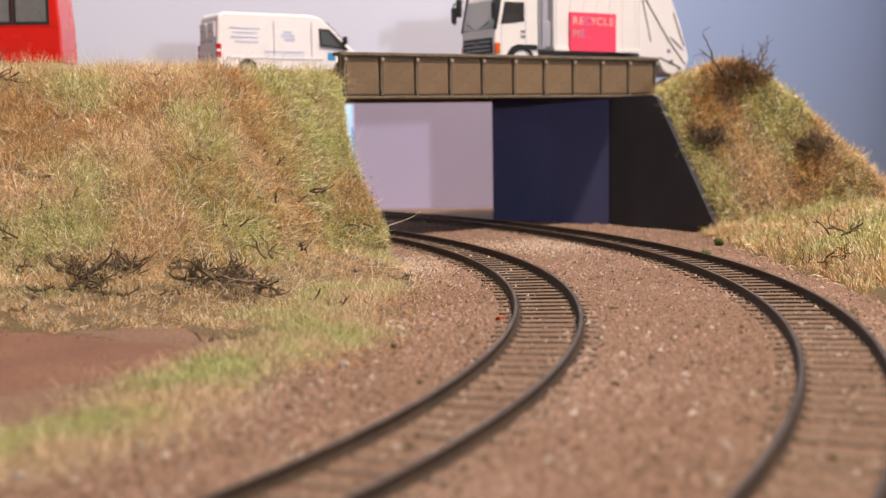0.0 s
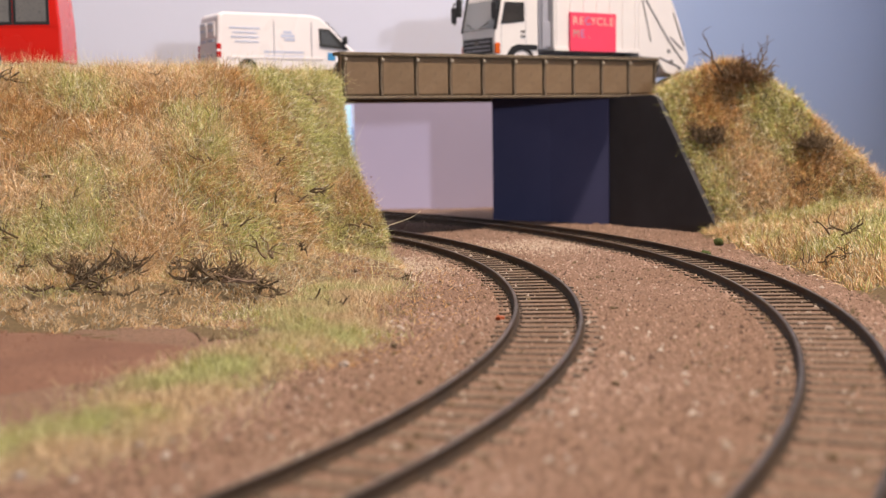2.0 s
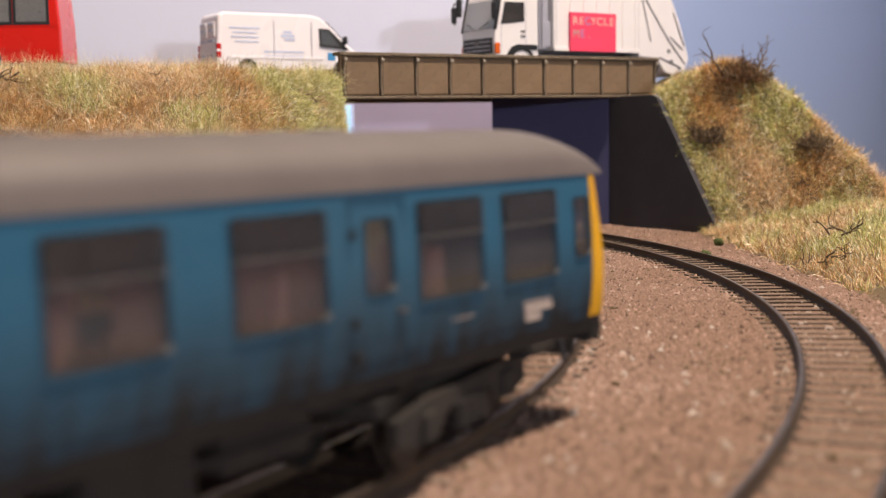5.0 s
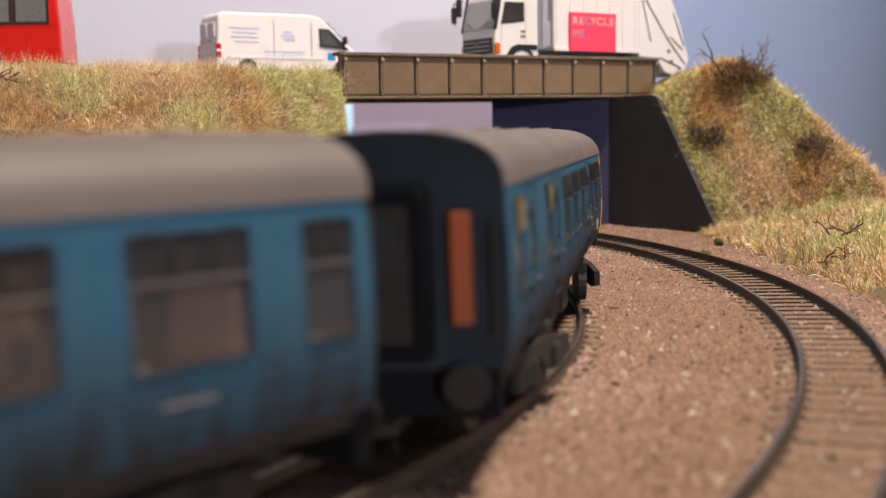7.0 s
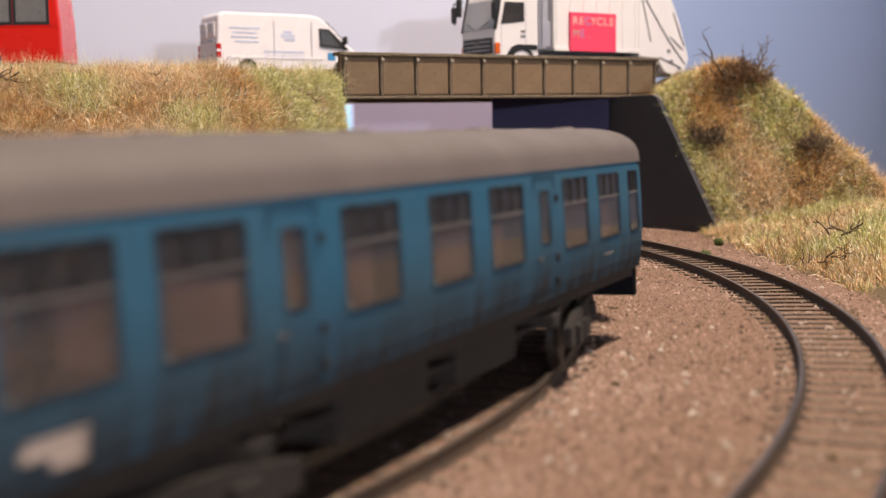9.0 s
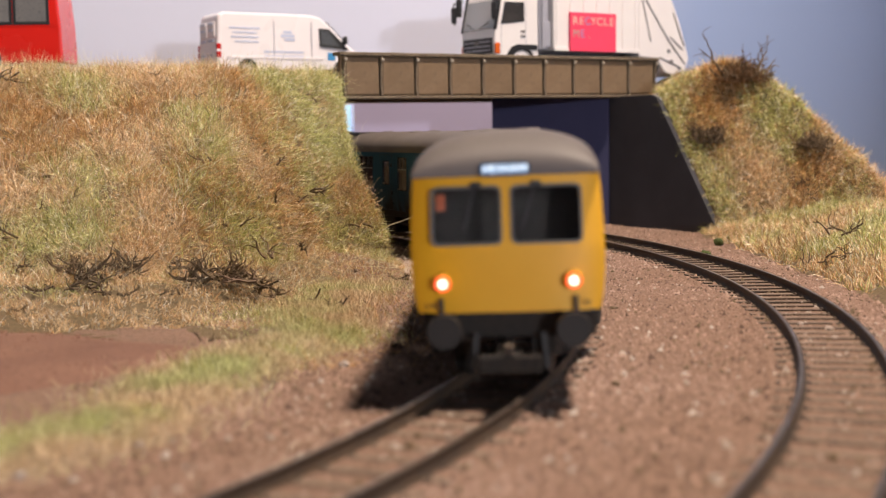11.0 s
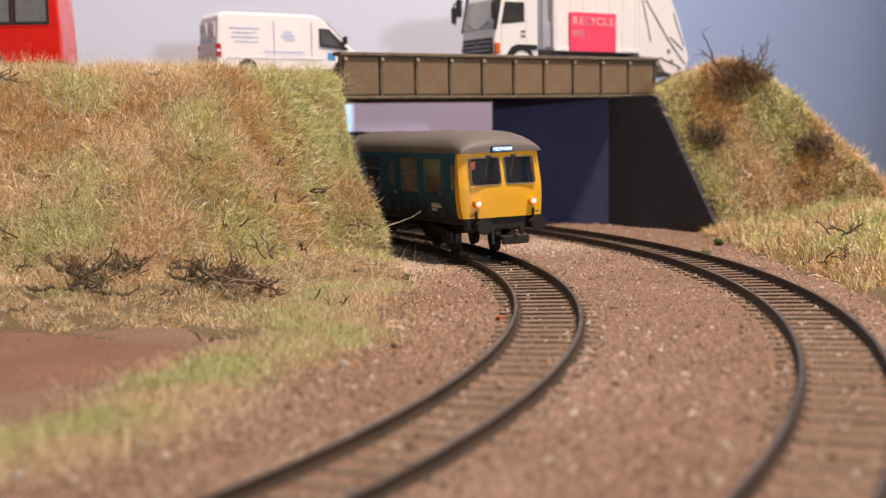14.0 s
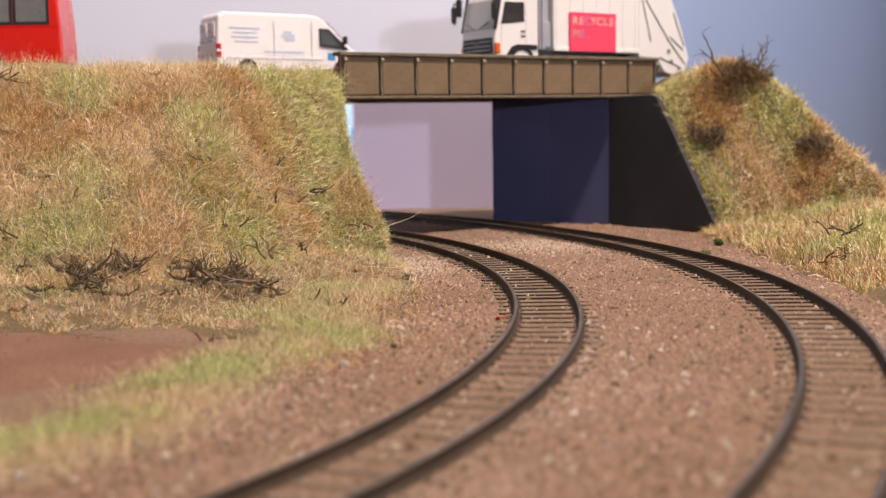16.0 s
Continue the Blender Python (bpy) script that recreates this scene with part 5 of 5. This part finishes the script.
def scatter_grass():
    # the bank beside the inner track
    n = 230000
    x, y = rng.uniform(-215, 8, n), rng.uniform(385, 590, n)
    inside = (track_radii(x, y, 1) < 0.5 - bank_gap(y)) & (np.abs(x) < 0.37 * y + 12)
    f = (y - np.interp(x, TOE_X, TOE_Y)) / np.interp(x, TOE_X, RUN)
    inside &= (f > -0.15) & (f < 1.35)
    x, y = x[inside], y[inside]
    n = len(x)
    k = rng.random(n) < 0.5
    bx, by = x[k], y[k]
    n = len(bx)
    flock("grass_on_left_bank", bx, by, left_height(bx, by) - 0.4, slope_normal(left_height, bx, by), rng.uniform(1.5, 4.5, n), rng.uniform(0.09, 0.2, n), 1.1, "covering the embankment")
    x, y, comb, pick, heads = tufted(x, y, 1.7)
    k = (track_radii(x, y, 1) < -bank_gap(y))
    x, y, comb, pick = x[k], y[k], comb[k], pick[k]
    n = len(x)
    tall = rng.uniform(0.6, 1.35, heads)[pick]
    head_tone = np.zeros(heads, dtype=int)
    head_tone[pick] = tone_of(x, y)
    tone = np.where(rng.random(n) < 0.62, head_tone[pick], tone_of(x, y))
    up = slope_normal(left_height, x, y)
    up = up + np.stack((comb[:, 0], comb[:, 1], np.zeros(n)), -1)
    up /= np.linalg.norm(up, axis=1)[:, None]
    flock("grass_tufts", x, y, left_height(x, y) - 0.4, up, rng.uniform(3.5, 8.0, n) * tall, rng.uniform(0.09, 0.21, n), 1.0, "standing in tufts on the embankment", tone)
    # fibres that hang over the bank's side above the inner track
    n = 16000
    y = rng.uniform(470, 590, n)
    x = np.array([left_edge(float(v)) for v in y]) - (rng.random(n) ** 2) * 4
    z = left_height(x, y)
    flock("grass_on_bank_side", x, y, z - rng.random(n) ** 2 * 8 - 0.3, np.tile((0.75, -0.25, 0.35), (n, 1)), rng.uniform(2.0, 5.5, n), rng.uniform(0.07, 0.15, n), 0.9, "hanging over the bank's side")
    # taller fibres along the crest
    n = 17000
    x = rng.uniform(-215, -44, n)
    y = np.interp(x, TOE_X, TOE_Y) + np.interp(x, TOE_X, RUN) * rng.uniform(0.9, 1.25, n)
    flock("grass_on_crest", x, y, left_height(x, y) - 0.4, np.tile((0.0, 0.0, 1.0), (n, 1)), rng.uniform(4, 13, n) * (0.75 + 0.6 * np.clip(lumps(x * 4, y), -0.5, 1)), rng.uniform(0.06, 0.14, n), 1.1, "along the embankment's crest")
    # the flat verge before its toe, thin and brown towards the track
    n = 90000
    x, y = rng.uniform(-170, 15, n), rng.uniform(322, 500, n)
    f = (y - np.interp(x, TOE_X, TOE_Y)) / np.interp(x, TOE_X, RUN)
    r = track_radii(x, y, 1)
    k = (f < 0.0) & (r < -42 + 10 * lumps(x * 5, y * 5)) & (rng.random(n) < np.clip((-34 - r) / 42, 0.06, 1)) & (lumps(x * 4, y * 4 + 9) > -0.15 + 0.5 * np.clip((r + 60) / 30, 0, 1)) & (y > 334 + 8 * lumps(x * 3, x))
    x, y, r = x[k], y[k], r[k]
    n = len(x)
    z = np.maximum(left_height(x, y), ground_height(x, y)) - 0.3
    up, ln, wd = slope_normal(left_height, x, y), rng.uniform(1.2, 4.2, n), rng.uniform(0.08, 0.17, n)
    green = np.exp(-((x + 56) / 9) ** 2 - ((y - 356) / 16) ** 2) + np.exp(-((x + 118) / 14) ** 2 - ((y - 378) / 9) ** 2)
    pick = rng.random(n)
    kind = np.where(pick < green, 1, np.where(rng.random(n) < np.clip((r + 78) / 30, 0.15, 0.85), 2, 0))
    for q, (mat, word) in enumerate(TONES):
        m = kind == q
        stuff(blades("grass_verge", x[m], y[m], z[m], up[m], ln[m], wd[m], 1.3, mat), word + " short grass on the flat verge", "grass")
    # bright fibre tips and glints of light, both put in as pale grains
    n = 3600
    x, y = rng.uniform(-190, 0, n), rng.uniform(395, 570, n)
    k = (track_radii(x, y, 1) < -44) & (np.abs(x) < 0.37 * y) & (y > np.interp(x, TOE_X, TOE_Y))
    x, y = x[k], y[k]
    up = slope_normal(left_height, x, y) * rng.uniform(2.5, 5.5, len(x))[:, None]
    stuff(grains("pale_flecks", x + up[:, 0], y + up[:, 1], left_height(x, y) + up[:, 2], rng.gamma(3.0, 0.045, len(x)) + 0.05, STEM_GLINT), "pale specks for bright tips and glints of light on the grass", "flecks")
    # long stray fibres standing out of the cover
    n = 4200
    x, y = rng.uniform(-200, 5, n), rng.uniform(385, 575, n)
    k = (track_radii(x, y, 1) < -38) & (np.abs(x) < 0.37 * y)
    x, y = x[k], y[k]
    n = len(x)
    stuff(blades("long_fibres", x, y, left_height(x, y) + 1.0, slope_normal(left_height, x, y), rng.uniform(7, 15, n), rng.uniform(0.07, 0.13, n), 1.8, PALE_FIBRE), "long pale fibres standing out of the grass", "grass")
    # the strip along the soil patch
    n = 80000
    th, off = rng.uniform(-0.78, 0.12, n), rng.normal(-61, 7.5, n)
    off += 5 * np.sin(th * 19)
    rr = R1 + A1[0] * (th - .1) ** 2 + A1[1] * (th - .1) ** 3 + A1[2] * (th - .1) ** 4 + off
    x, y = C1[0] + rr * np.cos(th), C1[1] + rr * np.sin(th)
    k = (lumps(x * 3, y * 3) > -0.55) & (np.abs(x) < 0.40 * y + 20)
    x, y = x[k], y[k]
    n = len(x)
    z, up, ln, wd = ground_height(x, y) - 0.2, np.tile((0.0, 0.0, 1.0), (n, 1)), rng.uniform(1.5, 4.4, n), rng.uniform(0.09, 0.18, n)
    tuft = lumps(x * 2.2 + 40, y * 2.2) > 0.55
    for m, mat, word in ((~tuft, GRASS_GREEN, "pale straw"), (tuft, OLIVE, "fresh green")):
        stuff(blades("grass_strip", x[m], y[m], z[m], up[m], ln[m], wd[m], 0.9, mat), word + " grass strip beside the red soil", "grass")
    # the far bank
    n = 190000
    x, y = rng.uniform(86, 250, n), np.where(rng.random(n) < 0.6, rng.uniform(585, 672, n), rng.uniform(380, 590, n))
    plane = 0.3 * (x - 131) + 1.71 * (y - 613)
    edge = np.where(y > 613, np.maximum(131 - (y - 613) * 0.58 + 4, 0.1692 * y), 127 + 4 * lumps(y * 3, y))
    k = (x > edge) & (plane < 105) & (x < 0.37 * y + 12) & ((plane > -20) | (lumps(x * 4, y * 4) > -0.2) | (x > edge + 14))
    x, y = x[k], y[k]
    n = len(x)
    flock("grass_on_right_bank", x, y, right_height(x, y) - 0.4, slope_normal(right_height, x, y), rng.uniform(2.5, 8.5, n) * (0.7 + 0.7 * np.clip(lumps(x * 4, y * 4), -0.4, 1)), rng.uniform(0.16, 0.34, n), 1.1, "covering the far bank")
    # sparse fibres and litter at the foot of the bank
    n = 16000
    x, y = rng.uniform(-60, 25, n), rng.uniform(270, 470, n)
    r = track_radii(x, y, 1)
    k = (r < -18) & (r > -62) & (rng.random(n) < np.clip((-r - 14) / 40, 0, 1))
    x, y = x[k], y[k]
    n = len(x)
    stuff(blades("stray_fibres", x, y, np.where(track_radii(x, y, 1) < -36, np.maximum(ground_height(x, y), left_height(x, y)), ground_height(x, y)), np.tile((0.0, 0.0, 0.25), (n, 1)), rng.uniform(1.0, 4.0, n), rng.uniform(0.07, 0.16, n), 1.2, RUST), "stray dry fibres lying on the ballast", "grass")


scatter_ballast()
scatter_grass()


# ---- twigs, scrub and litter ----
def branch(bm, p, d, length, r, depth, rnd):
    """A crooked limb that forks."""
    steps = 3
    for _ in range(steps):
        d = (d + Vector((rnd.uniform(-.5, .5), rnd.uniform(-.5, .5), rnd.uniform(-.45, .45)))).normalized()
        q = p + d * length / steps
        rod(p, q, r, r * 0.82, 5, bm)
        p, r = q, r * 0.82
        if depth and rnd.random() < 0.85:
            branch(bm, p, (d + Vector((rnd.uniform(-1, 1), rnd.uniform(-1, 1), rnd.uniform(-.5, .9)))).normalized(), length * rnd.uniform(.4, .7), r * 0.8, depth - 1, rnd)


def twig(x, y, z, size, limbs, seed, mat=TWIG, up=0.35, label="dark dry forked twig lying in the grass", depth=2, thick=1.0, name="twig"):
    rnd = random.Random(seed)
    bm = bmesh.new()
    for k in range(limbs):
        a = rnd.uniform(0, 6.283)
        start = Vector((rnd.uniform(-.9, .9), rnd.uniform(-.4, .4), 0.06)) * size
        branch(bm, start, Vector((math.cos(a), math.sin(a), up * rnd.uniform(0.3, 1.6))), size * rnd.uniform(.6, 1.0), (0.22 + 0.035 * size) * thick, depth, rnd)
    for v in bm.verts:
        v.co.z = max(v.co.z, -1.5)
    ob = part(name, bm, mat, at=mm(x, y, z))
    return tagged(ob, label, "twig" if name == "twig" else "bush", "twigs on the banks" if name == "twig" else "")


SCRUB = "dark tangle of dry twigs at the foot of the bank"
for k, (x, y, z, size, limbs) in enumerate(((-105, 388, 4, 9, 14), (-113, 394, 6, 8, 10), (-99, 396, 6, 8, 10), (-120, 374, 2.4, 5, 4), (-107, 378, 2.4, 6, 5), (-75, 391, 3.2, 8, 14), (-68, 396, 3.4, 8, 12), (-83, 399, 6, 6, 5), (-61, 393, 2, 7, 8), (-56, 389, 0.6, 6, 6))):
    twig(x, y, z, size, limbs, 11 + k, label=SCRUB, depth=2, up=0.2, thick=1.25)
twig(-63, 388, 2.5, 9, 3, 40, PALE_TWIG, 0.2, "pale broken twig on the dark scrub", 2, 1.2)
SMALL = ((-52, 381, -1.2, 5, 4), (-38, 378, -2.6, 5, 4), (-33, 368, -3, 4, 4), (-45, 287, -2.8, 3.2, 3), (-61, 312, -3.2, 3.5, 2), (-42, 307, -3.4, 4, 2), (-135, 433, 34, 5, 2), (-128, 421, 25, 6, 2),
         (-86, 453, 38.5, 5, 2), (-55, 455, 23, 6, 3), (-46, 469, 26, 7, 2), (-94, 489, 61, 5, 1), (-107, 495, 66, 6, 2), (-50, 515, 60, 5, 1), (-166, 492, 69, 9, 5), (-58, 425, 6, 8, 3), (-31, 477, 12, 6, 2),
         (-29, 430, 0.5, 3, 2), (-45, 446, 6.5, 6, 2), (-138, 406, 15.5, 7, 3), (-80, 370, 1, 4, 3), (-96, 367, 1.5, 6, 4), (-132, 398, 7, 8, 4), (-119, 350, 0, 2.5, 4), (-113, 500, 71, 3.5, 2), (-13, 430, -2.2, 5, 4), (-70, 436, 16, 5, 2),
         (-150, 455, 43, 5, 2), (-100, 430, 24, 4, 2), (-62, 470, 36, 5, 1), (-76, 500, 62, 5, 2))
for k, (x, y, z, size, limbs) in enumerate(SMALL):
    twig(x, y, z, size, limbs, 60 + k, depth=1)
for k, (x, y, z, size, limbs) in enumerate(((131, 636, 43, 6.5, 34), (133, 634, 40, 6, 24), (181, 622, 38, 6.5, 34), (183, 620, 37, 5.5, 22), (150, 482, 6, 8, 3), (157, 479, 7, 7, 2), (192, 609, 16, 6, 3), (127, 433, 1, 5, 4), (138, 440, 2, 7, 3), (168, 600, 20, 6, 3))):
    twig(x, y, z, size, limbs, 120 + k, depth=2, up=0.7, thick=1.6 if limbs > 10 else 0.8, label="dark dry twig on the grassy bank")


def scrub_bush(x, y, z):
    """The brown bush on the bank's top: a tangle with fine fibres and bare crooked limbs."""
    e = thing("bush", mm(x, y, z), "brown dry bush with bare twigs on the bank's crest", "bush")
    rnd = random.Random(5)
    bm = bmesh.new()
    for k in range(22):
        a = rnd.uniform(0, 6.283)
        branch(bm, Vector((rnd.uniform(-10, 14), rnd.uniform(-3, 3), -1)), Vector((math.cos(a), 0.4 * math.sin(a), 0.6)), rnd.uniform(6, 11), 0.75, 2, rnd)
    part("twig_tangle", bm, TWIG, e)
    n = 1700
    px, py = rng.normal(2, 6.0, n), rng.normal(0, 3.5, n)
    pz = rng.uniform(0, 1, n) * np.clip(10 - 0.06 * (px - 2) ** 2 + 2.5 * np.sin(px * 1.1), 1.5, 12) - 3.5
    ob = blades("fibre_tangle", px, py, pz, np.tile((0.0, -0.3, 0.6), (n, 1)), rng.uniform(1.2, 4.5, n), rng.uniform(0.2, 0.45, n), 1.6, BUSH_FIBRE)
    ob.parent = e
    ob["kind"] = "stuff"
    bm = bmesh.new()
    branch(bm, Vector((-8, -2, 0)), Vector((-0.4, 0, 1)), 15, 0.75, 2, random.Random(9))
    branch(bm, Vector((9, -2, 2)), Vector((0.5, 0, 1)), 12, 0.65, 2, random.Random(12))
    part("bare_limb", bm, TWIG, e, "bare crooked limb")


scrub_bush(150, 646, 73.5)


def clump(name, x, y, z, r, mat, label, category, seed, flat=0.6, group=""):
    """A small uneven lump."""
    rnd = random.Random(seed)
    bm = bmesh.new()
    bmesh.ops.create_icosphere(bm, subdivisions=2, radius=r)
    for v in bm.verts:
        v.co *= rnd.uniform(0.72, 1.2)
        v.co.z *= flat
    return tagged(part(name, bm, mat, at=mm(x, y, z)), label, category, group)


def grass_stem():
    """One long dry stem that arches out over the inner track."""
    pts = [(-24, 492, 9.5), (-20, 491, 12.2), (-15.5, 490, 13.6), (-11.5, 490, 15.2), (-8.2, 490, 17.4)]
    bm = bmesh.new()
    for k in range(4):
        rod(pts[k], pts[k + 1], 0.17 - 0.03 * k, 0.14 - 0.03 * k, 6, bm)
    tagged(part("grass_stem", bm, STEM_GLINT), "long pale grass stem arching from the bank", "grass stem")


grass_stem()
clump("moss_tuft", 102, 493, -1.4, 2.1, MOSS, "green moss tuft between the rails", "moss", 1, 0.8, "moss tufts")
clump("moss_tuft", 120, 553, -2.0, 2.4, MOSS, "green moss tuft beside the outer track", "moss", 2, 0.7, "moss tufts")
clump("scrap", 15, 338, -2.3, 1.2, ORANGE_BIT, "small orange scrap lying beside the rail", "litter", 3, 0.7)
for k, (x, y, r) in enumerate(((-22, 275, 1.2), (-50, 205, 0.9), (39, 180, 1.0), (96, 314, 1.2), (91, 322, 1.0), (-64, 187, 1.0), (93, 300, 0.9), (30, 300, 0.8))):
    clump("pebble", x, y, -3.0 + r * 0.3, r, STONE, "pale pebble lying on the ballast", "pebble", 20 + k, 0.7, "pebbles on the ballast")
for k, (x, y, r) in enumerate(((-5, 253, 1.3), (48, 357, 1.2), (34, 250, 1.0), (60, 240, 1.0), (8, 300, 0.9), (-12, 300, 1.0))):
    clump("crumb", x, y, -2.8, r, TWIG, "dark crumb lying on the ballast", "litter", 40 + k, 0.6, "dark crumbs on the ballast")


# ---- what moves: the train runs round the inner track ----
ARC = np.linspace(-4.0, 2.6, 4000)
_p = np.array([tuple(on_track(float(a)))[:2] for a in ARC])
RUNLEN = np.concatenate(([0], np.cumsum(np.hypot(*np.diff(_p, axis=0).T))))
RUNLEN -= np.interp(0.0, ARC, RUNLEN)
# seconds, and how far the trailing car's middle has come along the track
TIMES = (0.0, 3.8, 4.0, 4.2, 6.5, 7.0, 8.0, 9.0, 11.3, 11.6, 12.0, 12.5, 13.0, 13.5, 14.0, 14.5, 15.0, 15.5, 16.0)
PLACES = (-1028.0, -648.7, -628.3, -609.7, -393.0, -354.8, -273.6, -195.6, -26.5, -2.5, 31.0, 75.5, 117.0, 160.0, 206.5, 257.5, 312.0, 367.5, 422.5)


def car_pose(s, turned):
    lo = on_track(float(np.interp(s - 88, RUNLEN, ARC)))
    hi = on_track(float(np.interp(s + 88, RUNLEN, ARC)))
    mid, d = (lo + hi) / 2, (hi - lo)
    a = math.degrees(math.atan2(d.y, d.x)) + (180 if turned else 0)
    return mm(mid.x, mid.y, 0.0, -1.3 if not turned else 1.3, 0, a)


def motions():
    steps = [k * 0.5 for k in range(33)]
    for ob, ahead, turned in ((CAR_A, 256.6, False), (CAR_B, 0.0, True)):
        walk(ob, [(t, car_pose(float(np.interp(t, TIMES, PLACES)) + ahead, turned)) for t in steps])


motions()
